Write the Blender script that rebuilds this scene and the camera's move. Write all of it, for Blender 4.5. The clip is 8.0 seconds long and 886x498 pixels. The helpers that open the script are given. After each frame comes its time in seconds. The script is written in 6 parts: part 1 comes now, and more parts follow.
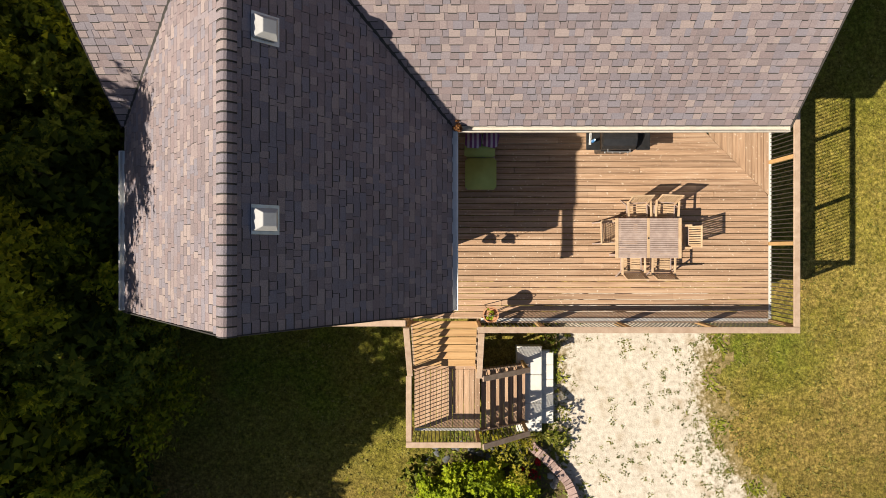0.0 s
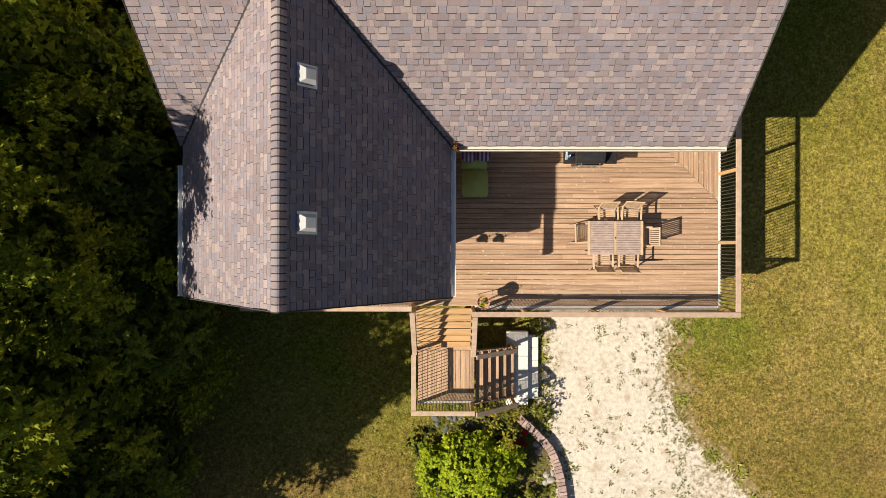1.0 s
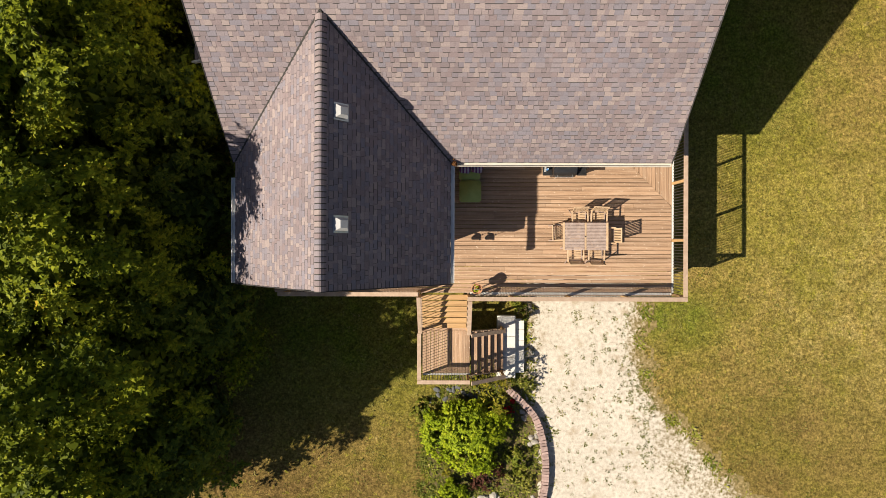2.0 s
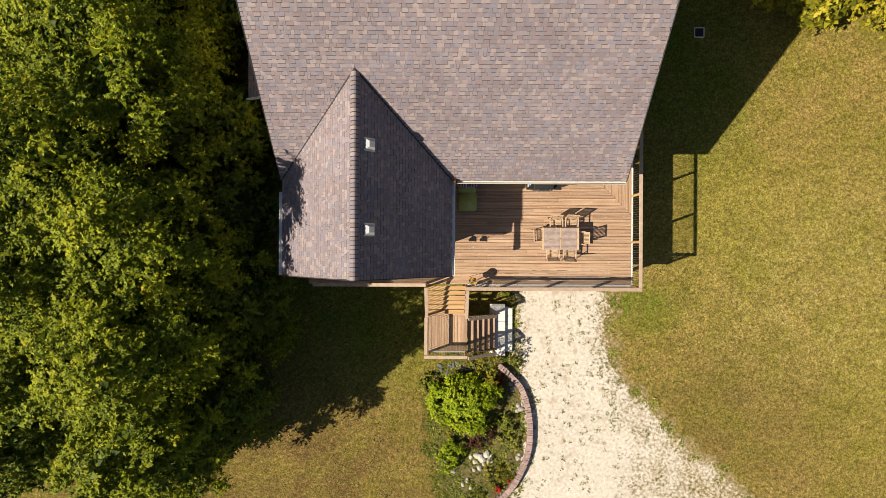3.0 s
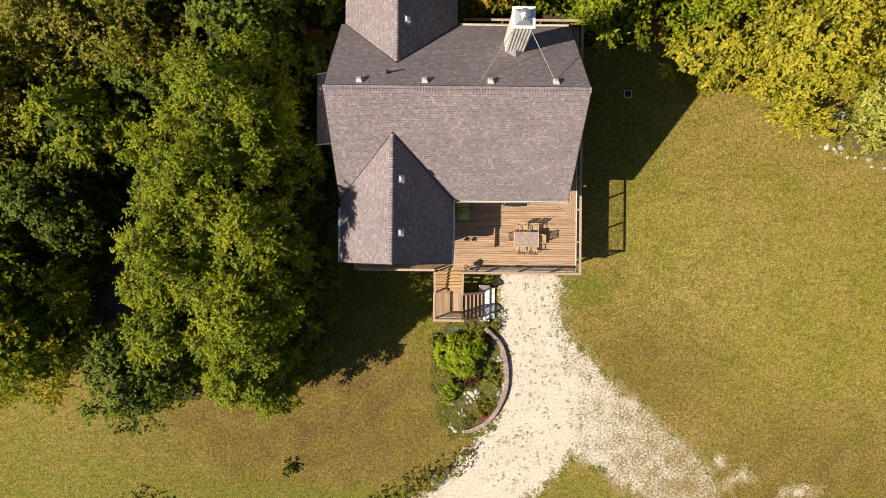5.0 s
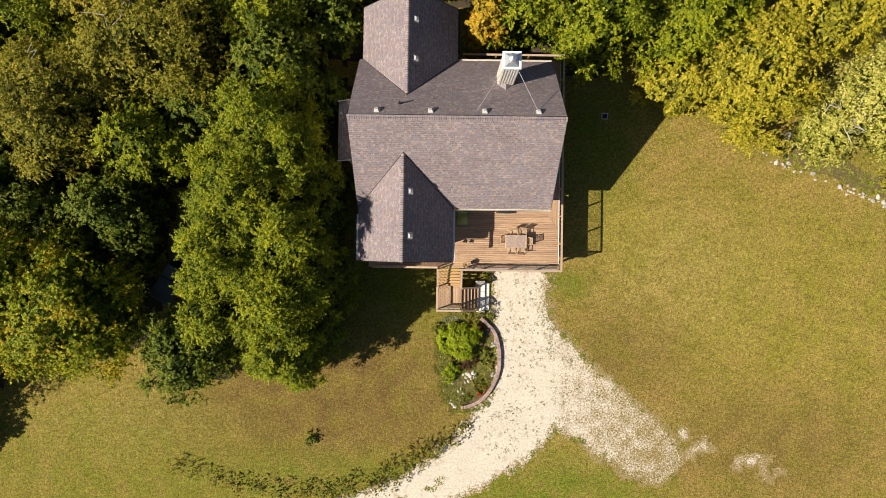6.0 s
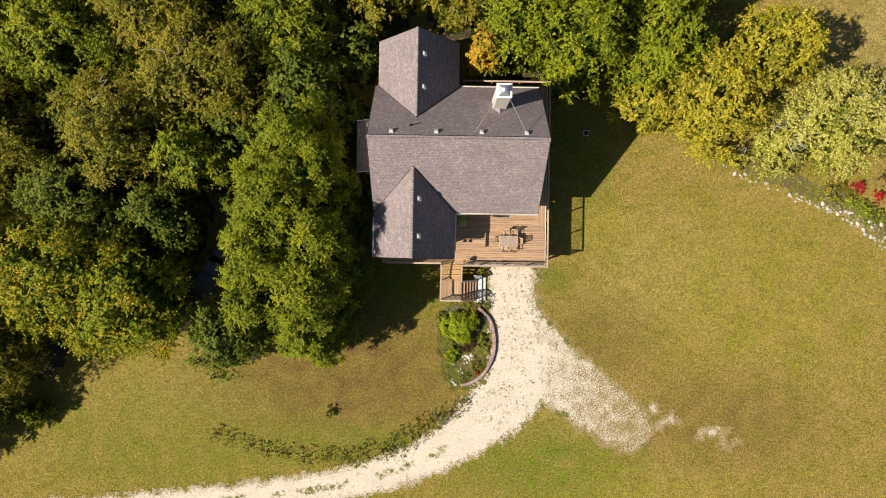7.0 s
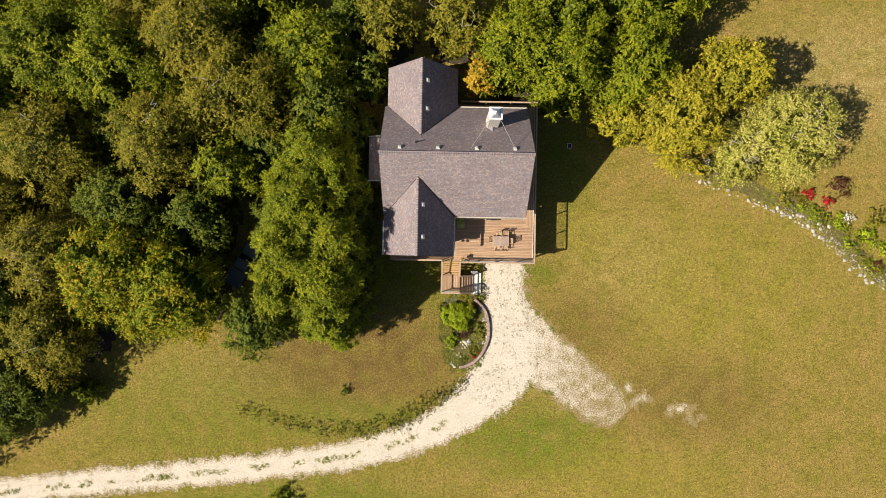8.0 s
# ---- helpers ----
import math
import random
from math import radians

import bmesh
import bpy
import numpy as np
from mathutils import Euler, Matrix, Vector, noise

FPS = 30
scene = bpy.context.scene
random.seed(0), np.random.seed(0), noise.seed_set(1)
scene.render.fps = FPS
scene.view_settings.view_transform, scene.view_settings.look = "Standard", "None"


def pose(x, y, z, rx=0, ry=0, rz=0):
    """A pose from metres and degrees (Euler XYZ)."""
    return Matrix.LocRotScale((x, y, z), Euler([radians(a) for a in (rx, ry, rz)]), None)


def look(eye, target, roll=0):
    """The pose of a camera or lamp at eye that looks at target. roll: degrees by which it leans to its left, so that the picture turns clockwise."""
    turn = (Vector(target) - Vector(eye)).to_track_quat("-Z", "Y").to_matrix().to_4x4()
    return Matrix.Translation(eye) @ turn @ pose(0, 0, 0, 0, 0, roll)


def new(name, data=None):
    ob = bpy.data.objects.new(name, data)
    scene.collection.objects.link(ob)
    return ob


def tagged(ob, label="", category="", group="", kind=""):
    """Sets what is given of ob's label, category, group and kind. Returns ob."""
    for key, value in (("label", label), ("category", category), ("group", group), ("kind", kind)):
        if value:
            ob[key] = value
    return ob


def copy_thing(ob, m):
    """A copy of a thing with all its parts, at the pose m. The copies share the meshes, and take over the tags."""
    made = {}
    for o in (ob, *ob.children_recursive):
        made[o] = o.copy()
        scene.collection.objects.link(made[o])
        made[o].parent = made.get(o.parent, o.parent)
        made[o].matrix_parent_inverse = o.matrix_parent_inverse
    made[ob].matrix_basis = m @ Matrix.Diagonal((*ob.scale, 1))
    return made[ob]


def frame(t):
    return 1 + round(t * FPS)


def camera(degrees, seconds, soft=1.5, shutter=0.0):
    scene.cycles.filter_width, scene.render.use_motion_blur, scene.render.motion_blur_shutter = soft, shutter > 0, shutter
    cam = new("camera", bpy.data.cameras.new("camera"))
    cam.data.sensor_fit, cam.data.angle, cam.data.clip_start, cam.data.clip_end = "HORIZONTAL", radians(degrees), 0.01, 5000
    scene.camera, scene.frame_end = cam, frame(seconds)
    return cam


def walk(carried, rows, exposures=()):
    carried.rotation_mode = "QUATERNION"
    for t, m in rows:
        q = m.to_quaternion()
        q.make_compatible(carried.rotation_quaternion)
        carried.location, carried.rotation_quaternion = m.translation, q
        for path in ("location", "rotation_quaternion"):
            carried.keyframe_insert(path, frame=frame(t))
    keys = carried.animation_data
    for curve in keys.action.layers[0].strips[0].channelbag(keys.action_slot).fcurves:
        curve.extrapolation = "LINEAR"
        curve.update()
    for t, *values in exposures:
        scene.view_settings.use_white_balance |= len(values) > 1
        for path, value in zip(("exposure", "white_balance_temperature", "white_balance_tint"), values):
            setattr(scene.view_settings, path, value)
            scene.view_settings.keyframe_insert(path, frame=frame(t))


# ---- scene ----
cam = camera(70.6, 8.0, soft=0.7)
# seconds, eye x y z, turn about x y z in degrees: a slow climb, looking straight down
PATH = [
    (0.0, 0.001, 0.001, 17.902, -0.054, 0.417, 0.000),
    (0.5, -0.024, -0.034, 19.100, -0.061, 0.260, 0.058),
    (1.0, -0.036, -0.067, 20.613, -0.018, 0.229, 0.080),
    (1.5, -0.061, -0.146, 22.278, -0.073, 0.127, 0.125),
    (3.0, -0.235, -0.177, 29.230, -0.064, 0.018, 0.294),
    (3.5, -0.295, -0.166, 32.030, -0.145, -0.050, 0.468),
    (4.0, -0.360, -0.249, 34.951, -0.112, -0.085, 0.608),
    (4.5, -0.425, -0.368, 38.098, -0.047, -0.045, 0.576),
    (6.0, -0.598, -0.441, 47.792, 0.098, -0.035, 0.759),
    (6.5, -0.760, -0.525, 51.284, 0.131, -0.100, 0.910),
    (7.0, -0.911, -0.615, 55.101, 0.135, -0.118, 0.937),
    (7.5, -0.908, -0.584, 58.791, 0.048, -0.107, 0.961),
    (8.0, -0.933, -0.655, 62.746, 0.051, -0.065, 0.971),
]
walk(cam, [(t, pose(x, y, z, rx, ry, rz)) for t, x, y, z, rx, ry, rz in PATH])

# ---- world, sun, exposure ----
SUN_FROM = Vector((-0.955, -0.353, 1.0)).normalized()
world = bpy.data.worlds.new("world")
scene.world = world
world.use_nodes = True
wn = world.node_tree.nodes
sky = wn.new("ShaderNodeTexSky")
sky.sky_type, sky.sun_disc = "NISHITA", False
sky.sun_elevation = math.asin(SUN_FROM.z)
sky.sun_rotation = math.atan2(SUN_FROM.x, SUN_FROM.y)
world.node_tree.links.new(sky.outputs[0], wn["Background"].inputs[0])
wn["Background"].inputs[1].default_value = 0.043
sun = new("sun", bpy.data.lights.new("sun", "SUN"))
sun.data.energy, sun.data.angle, sun.data.color = 5.0, radians(0.53), (1.0, 0.89, 0.72)
sun.matrix_world = look(SUN_FROM * 60, (0, 0, 0))
scene.view_settings.exposure = 0.62

# ---- materials ----


def material(name, colours, scale=6.0, rough=0.8, metal=0.0, bump=0.0, bump_scale=40.0, stretch=(1, 1, 1), island=0.0, piece=0.0, spots=None, coarse=0.0):
    """Node material: a noise ramp over the given colours, a second coarse noise, a variation per island or per object, fine relief."""
    m = bpy.data.materials.new(name)
    m.use_nodes = True
    n, l = m.node_tree.nodes, m.node_tree.links
    b = n["Principled BSDF"]
    b.inputs["Roughness"].default_value, b.inputs["Metallic"].default_value = rough, metal
    geo = n.new("ShaderNodeNewGeometry")
    mp = n.new("ShaderNodeMapping")
    mp.inputs["Scale"].default_value = stretch
    l.new(geo.outputs["Position"], mp.inputs["Vector"])
    tex = n.new("ShaderNodeTexNoise")
    tex.inputs["Scale"].default_value, tex.inputs["Detail"].default_value, tex.inputs["Roughness"].default_value = scale, 6.0, 0.62
    l.new(mp.outputs[0], tex.inputs["Vector"])
    ramp = n.new("ShaderNodeValToRGB")
    while len(ramp.color_ramp.elements) < len(colours):
        ramp.color_ramp.elements.new(0.5)
    for k, c in enumerate(colours):
        e = ramp.color_ramp.elements[k]
        e.position, e.color = 0.3 + 0.4 * k / max(1, len(colours) - 1), (*c, 1)
    l.new(tex.outputs["Fac"], ramp.inputs[0])
    out = ramp.outputs[0]
    hsv = n.new("ShaderNodeHueSaturation")
    l.new(out, hsv.inputs["Color"])
    vary = None
    for amount, source in ((island, geo.outputs["Random Per Island"]), (piece, None)):
        if amount:
            if source is None:
                source = n.new("ShaderNodeObjectInfo").outputs["Random"]
            mr = n.new("ShaderNodeMapRange")
            mr.inputs["To Min"].default_value, mr.inputs["To Max"].default_value = 1 - amount, 1 + amount
            l.new(source, mr.inputs["Value"])
            vary = mr.outputs[0]
    if coarse:
        big = n.new("ShaderNodeTexNoise")
        big.inputs["Scale"].default_value, big.inputs["Detail"].default_value = 0.55, 3.0
        l.new(geo.outputs["Position"], big.inputs["Vector"])
        mr = n.new("ShaderNodeMapRange")
        mr.inputs["From Min"].default_value, mr.inputs["From Max"].default_value = 0.3, 0.7
        mr.inputs["To Min"].default_value, mr.inputs["To Max"].default_value = 1 - coarse, 1 + coarse
        l.new(big.outputs["Fac"], mr.inputs["Value"])
        if vary is None:
            vary = mr.outputs[0]
        else:
            mul = n.new("ShaderNodeMath")
            mul.operation = "MULTIPLY"
            l.new(vary, mul.inputs[0])
            l.new(mr.outputs[0], mul.inputs[1])
            vary = mul.outputs[0]
    if vary is not None:
        l.new(vary, hsv.inputs["Value"])
    out = hsv.outputs[0]
    if spots:
        colour, size, low, high = spots
        sp = n.new("ShaderNodeTexNoise")
        sp.inputs["Scale"].default_value, sp.inputs["Detail"].default_value = size, 4.0
        l.new(geo.outputs["Position"], sp.inputs["Vector"])
        mr = n.new("ShaderNodeMapRange")
        mr.inputs["From Min"].default_value, mr.inputs["From Max"].default_value = low, high
        l.new(sp.outputs["Fac"], mr.inputs["Value"])
        mix = n.new("ShaderNodeMix")
        mix.data_type = "RGBA"
        l.new(mr.outputs[0], mix.inputs["Factor"])
        l.new(out, mix.inputs["A"])
        mix.inputs["B"].default_value = (*colour, 1)
        out = mix.outputs["Result"]
    l.new(out, b.inputs["Base Color"])
    if bump:
        fine = n.new("ShaderNodeTexNoise")
        fine.inputs["Scale"].default_value, fine.inputs["Detail"].default_value = bump_scale, 5.0
        l.new(mp.outputs[0], fine.inputs["Vector"])
        bp = n.new("ShaderNodeBump")
        bp.inputs["Strength"].default_value, bp.inputs["Distance"].default_value = bump, 0.02
        l.new(fine.outputs["Fac"], bp.inputs["Height"])
        l.new(bp.outputs[0], b.inputs["Normal"])
    return m




def lawn_material():
    """Dry lawn: blades as fine grain, patches of green and straw, a browner stretch towards the wood."""
    m = bpy.data.materials.new("lawn")
    m.use_nodes = True
    n, l = m.node_tree.nodes, m.node_tree.links
    b = n["Principled BSDF"]
    b.inputs["Roughness"].default_value = 0.95
    b.inputs["Specular IOR Level"].default_value = 0.1
    pos = n.new("ShaderNodeNewGeometry").outputs["Position"]

    def cloud(scale, detail, rough=0.6):
        t = n.new("ShaderNodeTexNoise")
        t.inputs["Scale"].default_value, t.inputs["Detail"].default_value, t.inputs["Roughness"].default_value = scale, detail, rough
        l.new(pos, t.inputs["Vector"])
        return t.outputs["Fac"]

    def ramp_of(fac, low, high, c0, c1):
        r = n.new("ShaderNodeValToRGB")
        r.color_ramp.elements[0].position, r.color_ramp.elements[0].color = low, (*c0, 1)
        r.color_ramp.elements[1].position, r.color_ramp.elements[1].color = high, (*c1, 1)
        l.new(fac, r.inputs[0])
        return r.outputs[0]

    def blend(fac, a, c, mode="MIX"):
        x = n.new("ShaderNodeMix")
        x.data_type, x.blend_type = "RGBA", mode
        if isinstance(fac, float):
            x.inputs["Factor"].default_value = fac
        else:
            l.new(fac, x.inputs["Factor"])
        l.new(a, x.inputs["A"])
        l.new(c, x.inputs["B"])
        return x.outputs["Result"]

    def blob(x, y, rx, ry):
        mp = n.new("ShaderNodeMapping")
        mp.vector_type = "TEXTURE"
        mp.inputs["Location"].default_value, mp.inputs["Scale"].default_value = (x, y, 0), (rx, ry, 1)
        l.new(pos, mp.inputs["Vector"])
        g = n.new("ShaderNodeTexGradient")
        g.gradient_type = "SPHERICAL"
        l.new(mp.outputs[0], g.inputs["Vector"])
        s = n.new("ShaderNodeMath")
        s.operation, s.use_clamp = "MULTIPLY", True
        s.inputs[1].default_value = 1.5
        l.new(g.outputs["Fac"], s.inputs[0])
        w = n.new("ShaderNodeMath")
        w.operation, w.use_clamp = "MULTIPLY", True
        l.new(s.outputs[0], w.inputs[0])
        l.new(ramp_of(cloud(0.7, 5), 0.3, 0.6, (0.15, 0.15, 0.15), (1, 1, 1)), w.inputs[1])
        return w.outputs[0]

    straw = ramp_of(cloud(7.0, 12, 0.85), 0.37, 0.63, (0.120, 0.085, 0.025), (0.425, 0.306, 0.108))
    green = ramp_of(cloud(7.0, 12, 0.85), 0.37, 0.63, (0.075, 0.070, 0.013), (0.296, 0.256, 0.050))
    patch = ramp_of(cloud(0.34, 12, 0.78), 0.40, 0.63, (0, 0, 0), (1, 1, 1))
    col = blend(patch, green, straw)
    brown = ramp_of(cloud(9.0, 10, 0.75), 0.34, 0.66, (0.060, 0.041, 0.013), (0.205, 0.140, 0.053))
    col = blend(blob(-9.5, -11.5, 17.0, 8.5), col, brown)
    pale = ramp_of(cloud(7.0, 11, 0.8), 0.36, 0.62, (0.16, 0.125, 0.04), (0.56, 0.46, 0.23))
    col = blend(blob(18.0, -2.0, 8.5, 7.0), col, blend(ramp_of(cloud(2.2, 6, 0.7), 0.42, 0.62, (0, 0, 0), (0.5, 0.5, 0.5)), col, pale))
    col = blend(blob(13.5, -14.5, 7.0, 4.0), col, blend(ramp_of(cloud(1.6, 6, 0.7), 0.48, 0.6, (0, 0, 0), (0.7, 0.7, 0.7)), col, pale))
    col = blend(blob(-24.0, -13.5, 9.0, 3.5), col, blend(ramp_of(cloud(1.2, 6, 0.7), 0.45, 0.6, (0, 0, 0), (0.35, 0.35, 0.35)), col, pale))
    lush_and_shade = ramp_of(cloud(9.0, 10, 0.75), 0.34, 0.66, (0.06, 0.085, 0.008), (0.19, 0.22, 0.03))
    col = blend(blob(8.0, -19.5, 11.0, 5.0), col, lush_and_shade)
    col = blend(blob(-14.0, -27.0, 20.0, 5.0), col, lush_and_shade)
    col = blend(blob(8.9, -2.9, 2.2, 1.6), col, lush_and_shade)
    col = blend(blob(-4.5, -3.0, 7.5, 4.5), col, lush_and_shade)
    col = blend(blob(-22.0, -20.5, 16.0, 4.0), col, green)
    fresh = ramp_of(cloud(9.0, 6, 0.7), 0.3, 0.7, (0.13, 0.135, 0.012), (0.33, 0.32, 0.04))
    col = blend(ramp_of(cloud(4.6, 4, 0.6), 0.60, 0.68, (0, 0, 0), (0.75, 0.75, 0.75)), col, fresh)
    col = blend(ramp_of(cloud(3.1, 6, 0.7), 0.61, 0.70, (0, 0, 0), (0.55, 0.55, 0.55)), col, pale)
    for place in ((27.0, -4.0, 17.0, 11.0), (13.0, 1.5, 6.0, 4.0), (18.0, -24.0, 14.0, 6.0)):
        col = blend(blob(*place), col, blend(0.35, col, fresh))
    col = blend(blob(-26.0, -17.0, 17.0, 7.5), col, blend(0.55, col, lush_and_shade))
    col = blend(blob(-8.0, -17.8, 14.0, 2.8), col, blend(0.7, col, lush_and_shade))
    col = blend(blob(40.0, 17.0, 14.0, 9.0), col, blend(0.45, col, pale))
    # the house shadow's green cast, put into the lawn colour here
    for place in ((11.0, 8.5, 4.5, 6.5),):
        col = blend(blob(*place), col, lush_and_shade)
    for place in ((13.5, -8.5, 7.0, 5.0), (24.0, -15.0, 12.0, 6.0)):
        col = blend(blob(*place), col, blend(0.6, col, brown))
    col = blend(1.0, col, ramp_of(cloud(1.4, 10, 0.8), 0.38, 0.62, (0.80, 0.80, 0.76), (1.18, 1.16, 1.16)), "MULTIPLY")
    col = blend(1.0, col, ramp_of(cloud(4.2, 4, 0.85), 0.36, 0.64, (0.60, 0.61, 0.56), (1.38, 1.36, 1.34)), "MULTIPLY")
    col = blend(1.0, col, ramp_of(cloud(11.0, 6, 0.8), 0.38, 0.62, (0.50, 0.50, 0.45), (1.46, 1.44, 1.44)), "MULTIPLY")
    l.new(col, b.inputs["Base Color"])
    bp = n.new("ShaderNodeBump")
    bp.inputs["Strength"].default_value, bp.inputs["Distance"].default_value = 1.0, 0.05
    l.new(cloud(16.0, 8, 0.7), bp.inputs["Height"])
    l.new(bp.outputs[0], b.inputs["Normal"])
    return m


GRASS = lawn_material()
GRAVEL = material("gravel", [(0.40, 0.345, 0.28), (0.54, 0.485, 0.41), (0.64, 0.585, 0.505)], 7.0, 0.95, bump=0.7, bump_scale=26, coarse=0.06, spots=((0.33, 0.25, 0.155), 1.7, 0.58, 0.80))


def worn_edges(m):
    """Gravel thins out to trodden earth and straw where 'depth' on the mesh is low."""
    n, l = m.node_tree.nodes, m.node_tree.links
    b = n["Principled BSDF"]
    old = b.inputs["Base Color"].links[0].from_socket
    at = n.new("ShaderNodeAttribute")
    at.attribute_name = "depth"
    t = n.new("ShaderNodeTexNoise")
    t.inputs["Scale"].default_value, t.inputs["Detail"].default_value, t.inputs["Roughness"].default_value = 7.0, 9.0, 0.8
    l.new(n.new("ShaderNodeNewGeometry").outputs["Position"], t.inputs["Vector"])
    add = n.new("ShaderNodeMath")
    add.operation = "MULTIPLY_ADD"
    add.inputs[1].default_value = 3.2
    l.new(t.outputs["Fac"], add.inputs[0])
    l.new(at.outputs["Fac"], add.inputs[2])
    mr = n.new("ShaderNodeMapRange")
    mr.inputs["From Min"].default_value, mr.inputs["From Max"].default_value = 1.55, 2.15
    l.new(add.outputs[0], mr.inputs["Value"])
    earth = n.new("ShaderNodeValToRGB")
    earth.color_ramp.elements[0].color, earth.color_ramp.elements[1].color = (0.082, 0.064, 0.014, 1), (0.36, 0.268, 0.115, 1)
    earth.color_ramp.elements[0].position, earth.color_ramp.elements[1].position = 0.36, 0.64
    l.new(t.outputs["Fac"], earth.inputs[0])
    mix = n.new("ShaderNodeMix")
    mix.data_type = "RGBA"
    l.new(mr.outputs[0], mix.inputs["Factor"])
    l.new(earth.outputs[0], mix.inputs["A"])
    l.new(old, mix.inputs["B"])
    l.new(mix.outputs["Result"], b.inputs["Base Color"])


worn_edges(GRAVEL)
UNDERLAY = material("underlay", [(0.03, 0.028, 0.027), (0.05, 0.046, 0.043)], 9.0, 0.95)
WOOD = material("deck_wood", [(0.25, 0.155, 0.095), (0.40, 0.255, 0.16), (0.50, 0.35, 0.24)], 3.0, 0.75, bump=0.35, bump_scale=18, stretch=(0.25, 6, 6), piece=0.14, spots=((0.62, 0.50, 0.38), 17.0, 0.645, 0.72))
WOOD_NS = material("deck_wood_across", [(0.25, 0.155, 0.095), (0.40, 0.255, 0.16), (0.50, 0.35, 0.24)], 3.0, 0.75, bump=0.35, bump_scale=18, stretch=(6, 0.25, 6), piece=0.14, spots=((0.62, 0.50, 0.38), 17.0, 0.645, 0.72))
RAILWOOD = material("rail_wood", [(0.34, 0.235, 0.165), (0.48, 0.36, 0.27)], 5.0, 0.75, bump=0.3, piece=0.1)
POSTWOOD = material("post_wood", [(0.42, 0.26, 0.11), (0.52, 0.33, 0.15)], 5.0, 0.7, bump=0.3, piece=0.1)
PALE = material("pale_trim", [(0.60, 0.57, 0.52), (0.74, 0.71, 0.66)], 5.0, 0.6, bump=0.1)
SIDING = material("siding", [(0.55, 0.50, 0.40), (0.64, 0.58, 0.47)], 3.0, 0.7, bump=0.1)
BLACKMETAL = material("black_metal", [(0.012, 0.012, 0.013), (0.025, 0.025, 0.027)], 20.0, 0.4, metal=0.3)

# shingles: every tab takes its own tone, grain and relief on top
def shingle_material():
    m = material("shingle", [(0.80, 0.79, 0.79), (1.20, 1.18, 1.17)], 55.0, 0.93, bump=0.25, bump_scale=150, coarse=0.07)
    m.node_tree.nodes["Principled BSDF"].inputs["Specular IOR Level"].default_value = 0.12
    n, l = m.node_tree.nodes, m.node_tree.links
    b = n["Principled BSDF"]
    add = n.new("ShaderNodeMath")
    add.operation = "ADD"
    l.new(n.new("ShaderNodeNewGeometry").outputs["Random Per Island"], add.inputs[0])
    l.new(n.new("ShaderNodeObjectInfo").outputs["Random"], add.inputs[1])
    fr = n.new("ShaderNodeMath")
    fr.operation = "FRACT"
    l.new(add.outputs[0], fr.inputs[0])
    ramp = n.new("ShaderNodeValToRGB")
    tones = [(0.215, 0.180, 0.190), (0.250, 0.208, 0.218), (0.215, 0.190, 0.214), (0.280, 0.232, 0.235), (0.240, 0.194, 0.202), (0.224, 0.206, 0.236), (0.315, 0.262, 0.256), (0.255, 0.222, 0.240)]
    while len(ramp.color_ramp.elements) < len(tones):
        ramp.color_ramp.elements.new(0.5)
    for k, c in enumerate(tones):
        ramp.color_ramp.elements[k].position = k / len(tones)
        ramp.color_ramp.elements[k].color = (*c, 1)
    ramp.color_ramp.interpolation = "CONSTANT"
    l.new(fr.outputs[0], ramp.inputs[0])
    mix = n.new("ShaderNodeMix")
    mix.data_type, mix.blend_type = "RGBA", "MULTIPLY"
    mix.inputs["Factor"].default_value = 1.0
    old = b.inputs["Base Color"].links[0].from_socket
    l.new(ramp.outputs[0], mix.inputs["A"])
    l.new(old, mix.inputs["B"])
    l.new(mix.outputs["Result"], b.inputs["Base Color"])
    return m


def leaf_material(name, dark, mid, light, accent, share):
    """Leaves: colour by leaf and by clump ('tint' on the mesh), half letting light through."""
    m = bpy.data.materials.new(name)
    m.use_nodes = True
    n, l = m.node_tree.nodes, m.node_tree.links
    b = n["Principled BSDF"]
    b.inputs["Roughness"].default_value = 0.62
    b.inputs["Specular IOR Level"].default_value = 0.18
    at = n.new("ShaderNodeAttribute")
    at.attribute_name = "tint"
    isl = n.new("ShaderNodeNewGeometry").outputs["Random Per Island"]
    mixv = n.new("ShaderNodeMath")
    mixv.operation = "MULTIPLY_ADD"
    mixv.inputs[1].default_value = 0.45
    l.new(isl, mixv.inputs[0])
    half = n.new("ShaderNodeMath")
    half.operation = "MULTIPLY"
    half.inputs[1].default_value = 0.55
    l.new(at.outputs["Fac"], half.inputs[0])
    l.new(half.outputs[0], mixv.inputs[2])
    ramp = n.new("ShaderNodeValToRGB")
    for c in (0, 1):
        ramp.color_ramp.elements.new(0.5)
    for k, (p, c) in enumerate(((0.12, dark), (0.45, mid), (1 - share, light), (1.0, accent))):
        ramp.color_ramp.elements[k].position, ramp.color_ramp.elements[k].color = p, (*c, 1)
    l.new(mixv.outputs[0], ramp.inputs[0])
    l.new(ramp.outputs[0], b.inputs["Base Color"])
    tr = n.new("ShaderNodeBsdfTranslucent")
    l.new(ramp.outputs[0], tr.inputs["Color"])
    ms = n.new("ShaderNodeMixShader")
    ms.inputs[0].default_value = 0.2
    l.new(b.outputs[0], ms.inputs[1])
    l.new(tr.outputs[0], ms.inputs[2])
    l.new(ms.outputs[0], n["Material Output"].inputs["Surface"])
    return m


